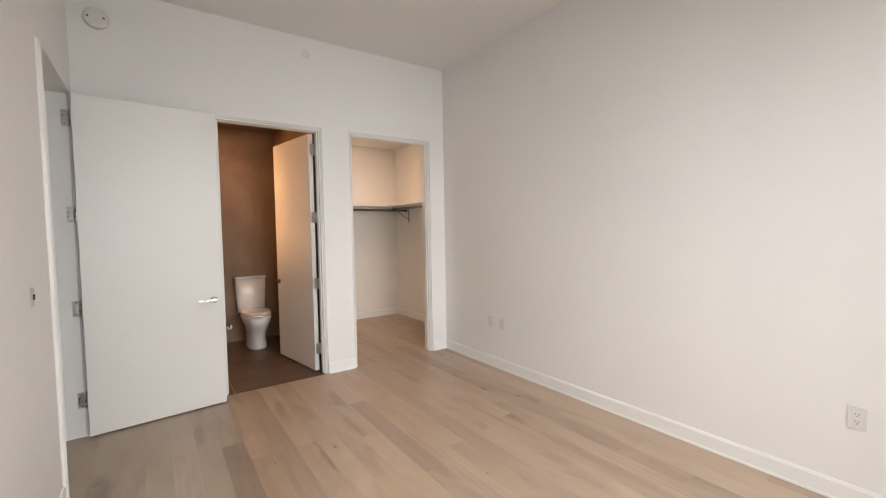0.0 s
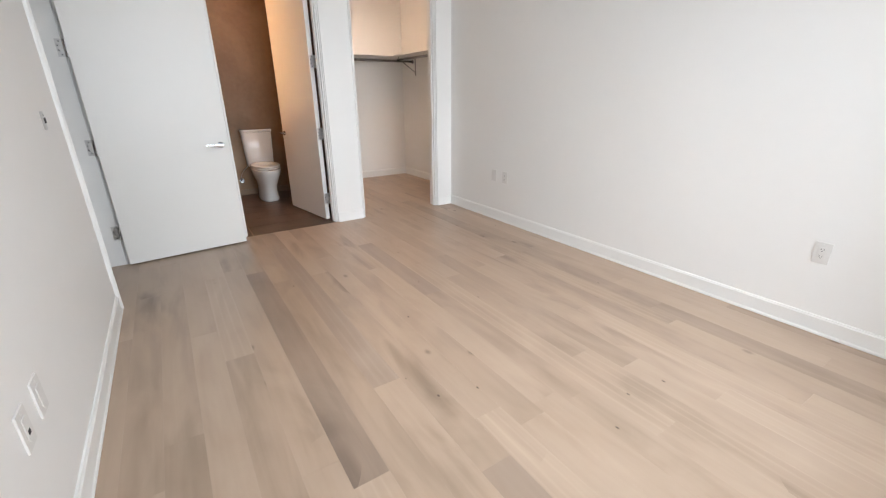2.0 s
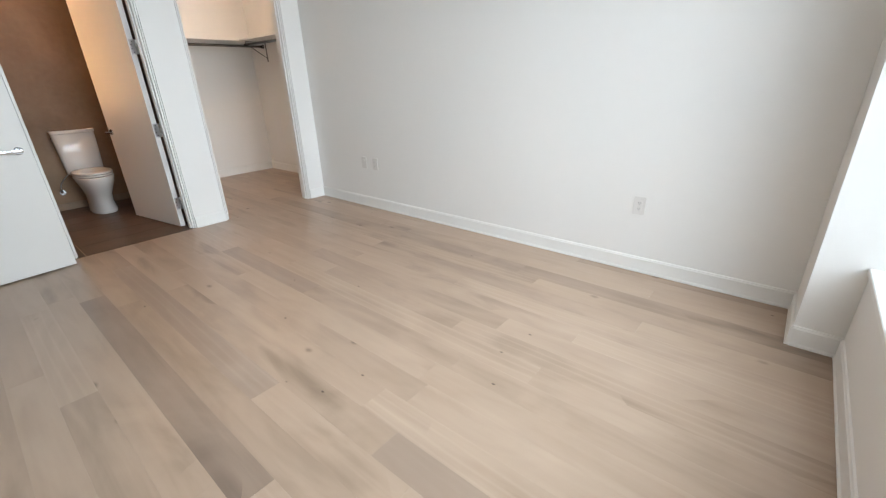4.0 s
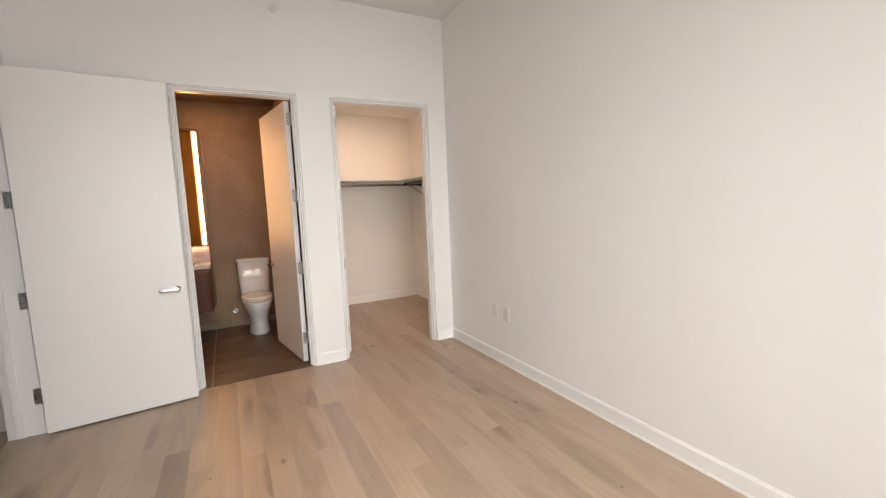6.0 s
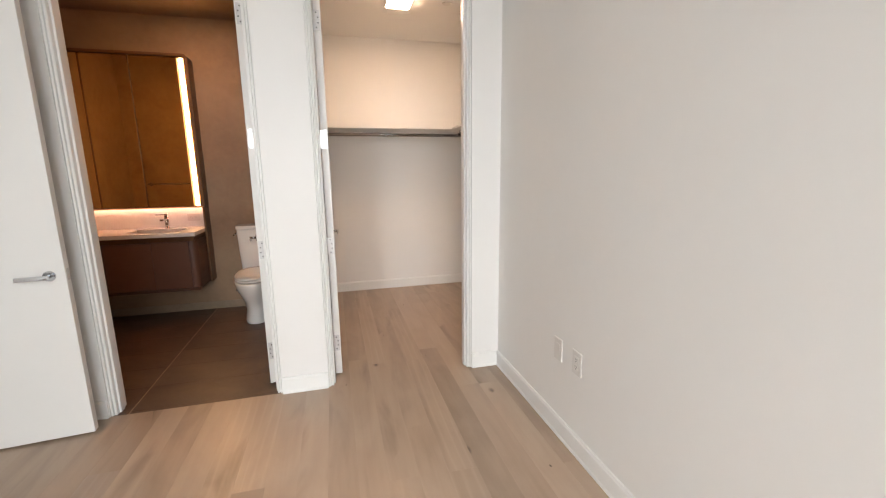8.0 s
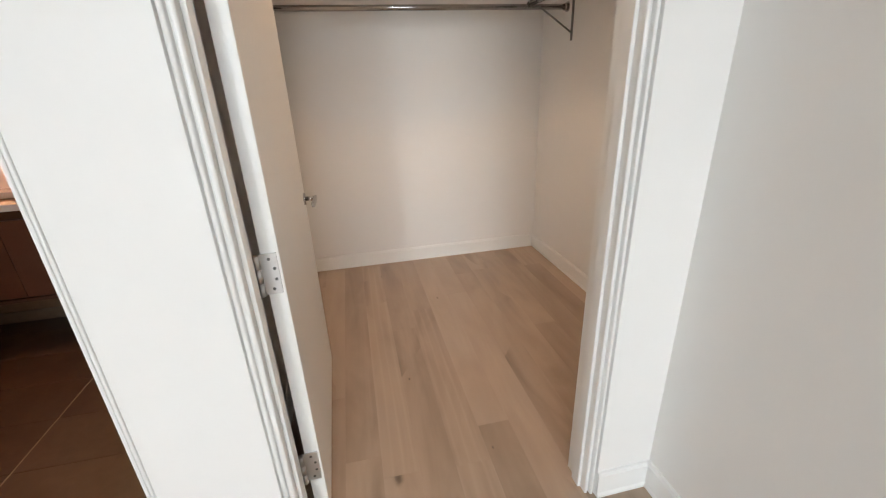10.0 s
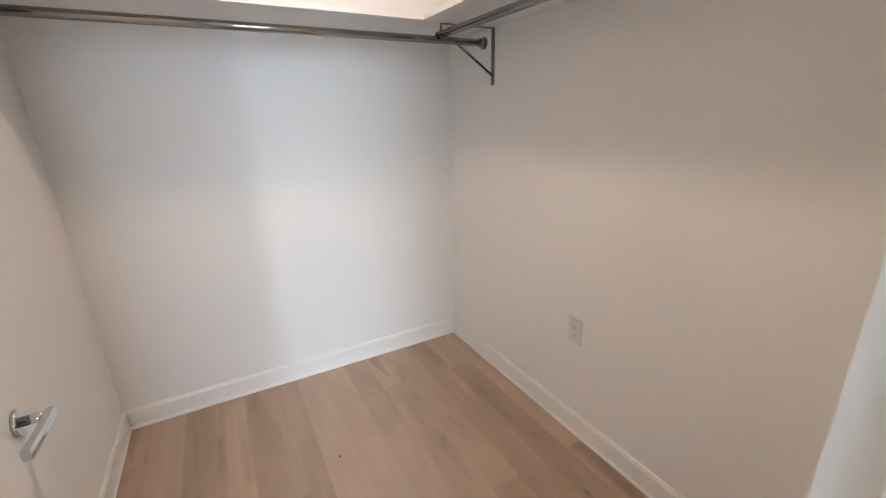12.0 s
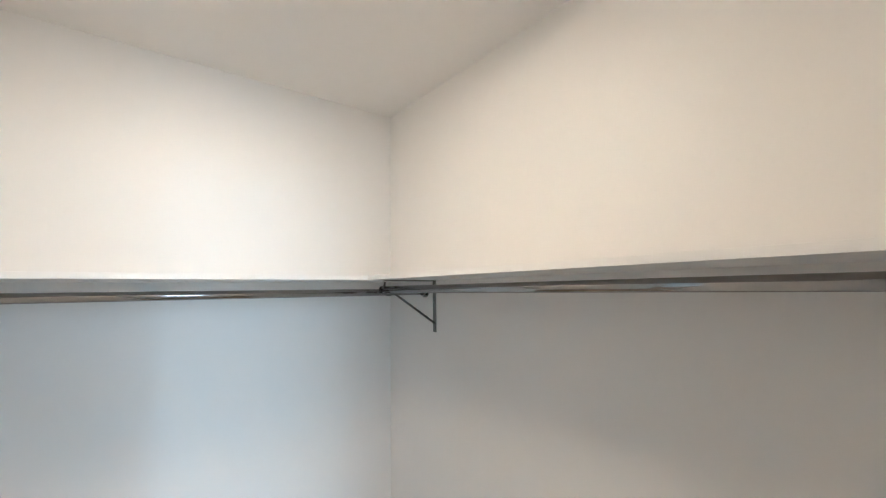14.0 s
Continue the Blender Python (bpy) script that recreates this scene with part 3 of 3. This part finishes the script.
wall_plate("closet_outlet", "white duplex outlet low on the closet wall", pose(CL1, 1.170, 0.515, 0, 0, -90), "outlet")

sw = thing("wall_control", "small brushed metal control plate on the entry wall", "switch", at=pose(LEFT, -1.54, 1.185, 0, 0, 90))
part("plate", box(-0.022, 0.022, -0.008, 0, -0.042, 0.042, bevel=0.006, seg=3), NICKEL, sw)
part("button", box(-0.014, 0.014, -0.011, -0.008, -0.012, 0.014, bevel=0.002), DARK, sw)
part("lens", rod((0, -0.0095, 0.026), (0, -0.008, 0.026), 0.006, 12), CHROME, sw)

det = thing("smoke_alarm", "round white alarm sounder high on the wall", "alarm", at=pose(-3.18, 0, 3.085, 90, 0, 0))
prof = [(0.078, 0.0), (0.078, 0.018), (0.072, 0.028), (0.060, 0.033), (0.030, 0.036)]
part("body", loft([oval(0, 0, z, r, r, 36) for r, z in prof]), PLASTIC, det)
for x in (-0.048, 0.048):
    part("screw_hole", rod((x, 0.0, 0.030), (x, 0.0, 0.0355), 0.008, 12), BRACKET, det)

spr = thing("sidewall_cover", "small round white sprinkler cover high on the wall", "sprinkler", at=pose(-1.615, 0, 3.175, 90, 0, 0))
part("plate", loft([oval(0, 0, z, r, r, 30) for r, z in ((0.040, 0), (0.040, 0.004), (0.036, 0.008))]), PLASTIC, spr)

# ---- closet fittings ----
SHELF_Z = 1.833
shelf = thing("closet_shelf", "white melamine shelf along the closet back wall", "shelf", at=pose(0, 0, SHELF_Z))
part("board", box(CL0 + 0.002, CL1 - 0.002, 1.7915, BACK - 0.001, 0, 0.019, bevel=0.001), MELAMINE, shelf)
part("edge_band", box(CL0 + 0.002, CL1 - 0.002, 1.790, 1.7914, -0.0004, 0.0194, bevel=0.0005), MELAMINE, shelf)
shelf2 = thing("closet_shelf", "white melamine shelf along the closet side wall", "shelf", at=pose(0, 0, SHELF_Z))
part("board", box(0.1815, CL1 - 0.002, T + 0.002, 1.789, 0, 0.019, bevel=0.001), MELAMINE, shelf2)
part("edge_band", box(0.180, 0.1814, T + 0.002, 1.789, -0.0004, 0.0194, bevel=0.0005), MELAMINE, shelf2)

def flange(parent, p, way):
    p, way = Vector(p), Vector(way)
    f = part("flange", rod(p, p + way * 0.006, 0.030, 24), RODSTEEL, parent)
    part("socket", rod(p + way * 0.006, p + way * 0.026, 0.021, 20), RODSTEEL, f)


ROD_Z = 1.777
r1 = thing("closet_rod", "polished chrome hanging rod under the back shelf", "rod", at=pose(0, 1.897, ROD_Z))
part("tube", rod((CL0 + 0.006, 0, 0), (CL1 - 0.006, 0, 0), 0.0165, 24), RODSTEEL, r1)
flange(r1, (CL0, 0, 0), (1, 0, 0))
flange(r1, (CL1, 0, 0), (-1, 0, 0))
r2 = thing("closet_rod", "polished chrome hanging rod under the side shelf", "rod", at=pose(0.289, 0, ROD_Z + 0.012))
part("tube", rod((0, T + 0.006, 0), (0, 1.855, 0), 0.0165, 24), RODSTEEL, r2)
part("end_cap", rod((0, 1.855, 0), (0, 1.861, 0), 0.0175, 20), RODSTEEL, r2)
flange(r2, (0, T, 0), (0, 1, 0))


def bracket(y):
    b = thing("shelf_bracket", "bent grey steel shelf and rod bracket", "bracket", "brackets of the closet shelf", at=pose(CL1, y, 1.576))
    part("wall_leg", box(-0.004, 0, -0.0125, 0.0125, 0, SHELF_Z - 1.577, bevel=0.001), BRACKET, b)
    part("arm", box(-0.290, -0.004, -0.0095, 0.0095, SHELF_Z - 1.581, SHELF_Z - 1.577, bevel=0.001), BRACKET, b)
    part("brace", rod((-0.003, 0, 0.045), (-0.242, 0, 0.200), 0.0055, 10), BRACKET, b)
    hook = bmesh.new()
    pts = [Vector((-0.285, 0, 0.248)), Vector((-0.290, 0, 0.212)), Vector((-0.278, 0, 0.190)), Vector((-0.262, 0, 0.187)), Vector((-0.240, 0, 0.196))]
    for p, q in zip(pts, pts[1:]):
        add_rod(hook, p, q, 0.005, 10)
    part("hook", hook, BRACKET, b)
    for z in (0.022, 0.150):
        part("screw", rod((-0.004, 0, z), (-0.0065, 0, z), 0.005, 10), RODSTEEL, b)
    return b


bracket(1.820)

cl = thing("ceiling_light", "small square warm flat ceiling light in the closet", "ceiling light", at=pose(-0.455, 1.19, LOW))
part("frame", box(-0.108, 0.108, -0.108, 0.108, -0.024, 0, bevel=0.003), PLASTIC, cl)
part("diffuser", box(-0.098, 0.098, -0.098, 0.098, -0.032, -0.0245, bevel=0.002), GLOWCLOSET, cl)
for x, y, nm, lab in ((-0.92, 0.93, "sprinkler_cover", "round white sprinkler cover on the closet ceiling"), (-0.04, 1.15, "ceiling_sensor", "flat round white sensor on the closet ceiling")):
    s = thing(nm, lab, "cover", at=pose(x, y, LOW, 180))
    part("plate", loft([oval(0, 0, z, r, r, 30) for r, z in ((0.042, 0), (0.042, 0.005), (0.037, 0.010))]), PLASTIC, s)

# ---- bathroom ----
# vanity, mirror and what belongs to them share one place and size
VANITY_AT = pose(-0.046, -0.117, 0.036) @ Matrix.Scale(0.947, 4)
V0, V1, VF = BA0 + 0.004, -2.42, 1.75
van = thing("vanity_cabinet", "floating dark brown wood-veneer vanity with flat doors", "vanity", at=VANITY_AT)
body = bmesh.new()
rings = []
for z in (0.335, 0.80):
    ring = [(V0, BACK - 0.001, z), (V0, VF + 0.02, z)]
    for i in range(7):
        a = -math.pi / 2 + (math.pi / 2) * i / 6
        ring.append((V1 - 0.06 + 0.06 * math.cos(a), VF + 0.08 + 0.06 * math.sin(a), z))
    ring.append((V1, BACK - 0.001, z))
    rings.append(ring)
part("body", loft(rings, smooth=False), WALNUT, van)
edges = [V0 + 0.002, -3.19, -2.80, V1 - 0.063]
for a, b in zip(edges, edges[1:]):
    part("cabinet_door", box(a + 0.0015, b - 0.0015, VF, VF + 0.0195, 0.345, 0.795, bevel=0.0015), WALNUT, van)
part("bottom_lip", box(V0, V1 - 0.004, VF + 0.006, BACK - 0.002, 0.310, 0.334, bevel=0.006, seg=2), WALNUT, van)
part("shadow_rail", box(V0, V1 - 0.012, VF + 0.02, BACK - 0.002, 0.801, 0.846), BRONZE, van)

# worktop round a rectangular basin
ct = thing("worktop", "pale quartz vanity worktop with an undermount basin", "worktop", at=VANITY_AT @ pose(0, 0, 0.847))
bx0, bx1, by0, by1 = -3.04, -2.58, 1.83, 2.12
bm = bmesh.new()
add_box(bm, V0, bx0, VF - 0.008, BACK - 0.001, 0, 0.038, bevel=0.003)
add_box(bm, bx1, V1 + 0.006, VF - 0.008, BACK - 0.001, 0, 0.038, bevel=0.003)
add_box(bm, bx0 - 0.003, bx1 + 0.003, VF - 0.008, by0, 0, 0.038, bevel=0.003)
add_box(bm, bx0 - 0.003, bx1 + 0.003, by1, BACK - 0.001, 0, 0.038, bevel=0.003)
part("slab", bm, QUARTZ, ct)
bm = bmesh.new()
add_box(bm, bx0 - 0.012, bx1 + 0.012, by0 - 0.012, by1 + 0.012, -0.0445, -0.0385)
bas = bmesh.new()
for a in ((bx0 - 0.01, bx0, by0 - 0.01, by1 + 0.01), (bx1, bx1 + 0.01, by0 - 0.01, by1 + 0.01), (bx0, bx1, by0 - 0.01, by0), (bx0, bx1, by1, by1 + 0.01)):
    add_box(bas, *a, -0.0385, 0.0)
merge(bas, bm)
part("basin", bas, PORCELAIN, ct)
part("drain", rod((-2.81, 1.98, -0.0385), (-2.81, 1.98, -0.034), 0.022, 20), CHROME, ct)
bs = tagged(part("backsplash", box(V0, V1 - 0.002, BACK - 0.016, BACK - 0.0015, 0.886, 1.085, bevel=0.002), QUARTZ), "pale quartz backsplash lit from above", "backsplash")
bs.matrix_world = VANITY_AT
o = wall_plate("vanity_outlet", "pale outlet plate set sideways in the backsplash", VANITY_AT @ pose(-2.545, BACK - 0.016, 0.985, 0, 90, 0), "outlet", PALEPLATE)

fc = thing("basin_faucet", "polished chrome single lever basin faucet", "faucet", at=VANITY_AT @ pose(-2.78, 2.165, 0.885))
part("base", rod((0, 0, 0), (0, 0, 0.006), 0.027, 24), CHROME, fc)
part("column", rod((0, 0, 0.006), (0, 0, 0.130), 0.019, 24), CHROME, fc)
part("spout", loft([[(dx, y, 0.098 + dz) for dx, dz in ((-0.014, -0.009), (0.014, -0.009), (0.014, 0.009), (-0.014, 0.009))] for y in (0.0, -0.06, -0.13)], smooth=False), CHROME, fc)
part("lever", box(-0.095, 0.012, -0.008, 0.008, 0.137, 0.147, bevel=0.003), CHROME, fc)
part("lever_hub", rod((0, 0, 0.130), (0, 0, 0.152), 0.017, 20), CHROME, fc)

# mirror cabinet
MF, M0, M1, MZ0, MZ1 = 2.105, V0 + 0.01, -2.395, 1.105, 2.575
mc = thing("mirror_cabinet", "bronze-framed mirror cabinet with a lit vertical strip", "mirror cabinet", at=VANITY_AT)
part("body", box(M0 + 0.03, M1 - 0.03, MF + 0.012, BACK - 0.001, MZ0 + 0.004, MZ1 - 0.03), BRONZE, mc)
out = [(M0, MZ0), (M1, MZ0)] + [(M1 - 0.05 + 0.05 * math.cos(a), MZ1 - 0.05 + 0.05 * math.sin(a)) for a in [math.pi / 2 * i / 6 for i in range(7)]] + [(M0, MZ1)]
inn = [(M0 + 0.03, MZ0 + 0.006), (M1 - 0.026, MZ0 + 0.006)] + [(M1 - 0.05 + 0.024 * math.cos(a), MZ1 - 0.05 + 0.024 * math.sin(a)) for a in [math.pi / 2 * i / 6 for i in range(7)]] + [(M0 + 0.03, MZ1 - 0.026)]
bm = loft([[(x, BACK - 0.002, z) for x, z in out], [(x, MF - 0.004, z) for x, z in out], [(x, MF - 0.004, z) for x, z in inn], [(x, MF + 0.02, z) for x, z in inn]], caps=False, smooth=False)
part("frame", bm, BRONZE, mc)
for a, b in ((M0 + 0.034, -3.305), (-3.292, -2.908), (-2.895, -2.496)):
    part("mirror_door", box(a, b, MF, MF + 0.010, MZ0 + 0.010, MZ1 - 0.032, bevel=0.001), MIRROR, mc)
part("strip_edge", box(-2.494, -2.4745, MF + 0.002, MF + 0.010, MZ0 + 0.012, MZ1 - 0.040, bevel=0.002), GLOWEDGE, mc, "amber frosted edge of the light strip")
part("light_strip", box(-2.473, -2.440, MF + 0.001, MF + 0.010, MZ0 + 0.012, MZ1 - 0.040, bevel=0.002), GLOWSTRIP, mc)
part("under_light", box(M0 + 0.05, M1 - 0.05, MF + 0.085, MF + 0.105, MZ0 - 0.006, MZ0 + 0.003), GLOWUNDER, mc)
sp = tagged(part("side_panel", box(-2.417, -2.398, 2.09, BACK - 0.0015, 0.31, MZ0 - 0.002, bevel=0.002), BRONZE), "slim dark brown side panel beside the vanity", "panel")
sp.matrix_world = VANITY_AT

# toilet
TX = -1.866
toi = thing("toilet", "white two-piece porcelain toilet with closed lid", "toilet", at=pose(TX, -0.126, 0) @ Matrix.Diagonal((0.95, 0.95, 1.0, 1)))
base = [(0.0, 1.86, 0.126, 0.27, 1.0), (0.02, 1.86, 0.128, 0.275, 1.0), (0.12, 1.87, 0.113, 0.27, 0.97), (0.20, 1.86, 0.120, 0.275, 1.03),
        (0.28, 1.83, 0.145, 0.29, 1.12), (0.35, 1.81, 0.170, 0.305, 1.16), (0.405, 1.81, 0.183, 0.31, 1.17), (0.418, 1.81, 0.180, 0.307, 1.17)]
part("bowl", loft([oval(0, cy, z, rx, ry, 44, 2.3, f) for z, cy, rx, ry, f in base]), PORCELAIN, toi)
part("seat", loft([oval(0, 1.80, z, rx, ry, 44, 2.25, 1.2) for z, rx, ry in ((0.421, 0.178, 0.255), (0.424, 0.184, 0.262), (0.436, 0.184, 0.262), (0.439, 0.180, 0.258))]), PORCELAIN, toi)
part("lid", loft([oval(0, 1.80, z, rx, ry, 44, 2.25, 1.2) for z, rx, ry in ((0.443, 0.180, 0.258), (0.446, 0.186, 0.264), (0.458, 0.184, 0.262), (0.464, 0.170, 0.245), (0.466, 0.12, 0.18))]), PORCELAIN, toi)
part("tank", loft([oval(0, 2.145, z, rx, ry, 44, 5.5) for z, rx, ry in ((0.40, 0.165, 0.078), (0.42, 0.178, 0.086), (0.60, 0.188, 0.092), (0.838, 0.198, 0.097), (0.842, 0.192, 0.092))]), PORCELAIN, toi)
part("tank_lid", loft([oval(0, 2.143, z, rx, ry, 44, 5.5) for z, rx, ry in ((0.843, 0.198, 0.097), (0.846, 0.206, 0.104), (0.872, 0.206, 0.104), (0.880, 0.198, 0.097))]), PORCELAIN, toi)
fl = part("flush_lever", rod((-0.198, 2.10, 0.80), (-0.212, 2.10, 0.80), 0.012, 14), CHROME, toi)
part("lever", rod((-0.210, 2.10, 0.80), (-0.214, 2.035, 0.792), 0.006, 12), CHROME, fl)

sv = thing("stop_valve", "chrome water stop valve with a braided hose", "valve", at=pose(TX - 0.25, BBACK, 0.20))
part("escutcheon", rod((0, 0, 0), (0, -0.006, 0), 0.030, 20), CHROME, sv)
part("stem", rod((0, -0.006, 0), (0, -0.070, 0), 0.009, 12), CHROME, sv)
part("valve_knob", loft([oval(0, 0, z, rx, ry, 20) for z, rx, ry in ((0, 0.016, 0.011), (0.012, 0.018, 0.012), (0.022, 0.014, 0.009))]), CHROME, sv).matrix_basis = pose(0, -0.07, 0, 90, 0, 0)
hose = bmesh.new()
prev = Vector((0, -0.055, 0.0))
for i in range(1, 13):
    u = i / 12
    p = Vector((0.10 * u - 0.05 * math.sin(math.pi * u), -0.055 - 0.03 * math.sin(math.pi * u), 0.20 * u))
    add_rod(hose, prev, p, 0.005, 8)
    prev = p
part("hose", hose, NICKEL, sv)

# towel bar and control on the front wall, facing the mirror
tb = thing("towel_bar", "slim polished chrome towel bar on the bathroom wall", "towel bar", at=pose(-3.104, T + 0.012, 1.269))
part("bar", rod((-0.285, 0.065, 0), (0.285, 0.065, 0), 0.009, 16), CHROME, tb)
for x in (-0.275, 0.275):
    p = part("post", rod((x, 0.006, 0), (x, 0.072, 0), 0.010, 14), CHROME, tb)
    part("rosette", rod((x, 0, 0), (x, 0.006, 0), 0.026, 22), CHROME, p)

wall_plate("bath_switch", "white rocker switch plate beside the bathroom door", pose(-2.745, T + 0.012, 1.074, 0, 0, 180), "switch")

bl = thing("ceiling_light", "small square warm flat ceiling light in the bathroom", "ceiling light", at=pose(-2.28, 1.17, BLOW))
part("frame", box(-0.110, 0.110, -0.110, 0.110, -0.012, 0, bevel=0.003), PLASTIC, bl)
part("diffuser", box(-0.095, 0.095, -0.095, 0.095, -0.018, -0.0125, bevel=0.002), GLOWBATH, bl)

# ---- floors ----
floor = tagged(part("floor", box(LEFT - 0.12, CL1 + 0.12, NEAR - 0.3, BACK, -0.08, -0.014), GAP), "pale grey-brown oak plank floor", "floor", kind="structure")
PW, SEAM = 0.138, -0.091
rng = random.Random(11)
LENGTHS = (1.2, 1.8, 2.1, 2.2, 2.2)
# end joints that stand out, by the middle of their row of planks: y, and which side of the joint is a deep-toned plank
JOINTS = {-2.506: (-3.18, 1), -2.230: (-2.73, 1), -2.782: (-2.114, 0), -2.092: (-3.37, -1), -1.540: (-2.04, 1), -3.058: (-2.60, 0)}
shared = {}


def plank(x0, x1, y0, y1, mat=OAK):
    key = (round(x1 - x0, 3), round(y1 - y0, 3), mat.name)
    if key not in shared:
        b = box(-key[0] / 2, key[0] / 2, -key[1] / 2, key[1] / 2, -0.014, 0.0, bevel=0.0004)
        me = bpy.data.meshes.new("plank")
        b.to_mesh(me)
        b.free()
        me.materials.append(mat)
        shared[key] = me
    ob = new("plank", shared[key])
    ob.parent = floor
    ob.location = ((x0 + x1) / 2, (y0 + y1) / 2, 0)


def run(x0, x1, lo, hi):
    joint, deep = next((v for x, v in JOINTS.items() if abs(x - (x0 + x1) / 2) < 0.05), (None, 0))
    y = lo - rng.uniform(0.1, 1.6)
    while y < hi:
        n = y + rng.choice(LENGTHS)
        if joint is not None and y < joint < n + 0.5:
            n = joint
        if hi - n < 0.3:
            n = hi
        a, b = max(y, lo), min(n, hi)
        if b - a > 0.02 and x1 - x0 > 0.004:
            tinted = (deep > 0 and a == joint) or (deep < 0 and b == joint)
            plank(x0, x1 - 0.0003, a, b - 0.0003, OAK_DEEP if tinted else OAK)
        y = n


k = math.floor((LEFT - 0.20 - SEAM) / PW)
while SEAM + k * PW < CL1:
    x0, x1 = SEAM + k * PW, SEAM + (k + 1) * PW
    k += 1
    if x0 >= CL0 and x1 <= 0.0:
        run(x0, x1, NEAR, BACK)
        continue
    if x0 < 0.0:
        run(max(x0, LEFT - 0.20), min(x1, 0.0), NEAR, 0.004)
    if x1 > CL0:
        run(max(x0, CL0), min(x1, CL1), 0.004, BACK)

bath_floor = tagged(part("floor_bath", box(BA0, BA1, 0.004, BBACK, -0.0138, -0.003), GROUT), "dark brown rectangular stone tile bathroom floor", "floor", kind="structure")
tile_mesh = {}


def tile(x0, x1, y0, y1):
    key = (round(x1 - x0, 3), round(y1 - y0, 3))
    if key not in tile_mesh:
        b = box(-key[0] / 2, key[0] / 2, -key[1] / 2, key[1] / 2, -0.010, 0.0, bevel=0.001)
        me = bpy.data.meshes.new("tile")
        b.to_mesh(me)
        b.free()
        me.materials.append(TILE)
        tile_mesh[key] = me
    ob = new("tile", tile_mesh[key])
    ob.parent = bath_floor
    ob.location = ((x0 + x1) / 2, (y0 + y1) / 2, 0.0)


rows_y = [0.006, 0.03] + [0.33 + 0.30 * i for i in range(7)]
for ya, yb in zip(rows_y, rows_y[1:]):
    for i in range(-2, 1):
        xa, xb = max(BA0, -2.347 + 1.2 * i), min(BA1, -1.147 + 1.2 * i)
        if xb - xa > 0.02 and min(yb, BBACK) - ya > 0.02:
            tile(xa + 0.003, xb - 0.003, ya + 0.0012, min(yb, BBACK) - 0.0012)
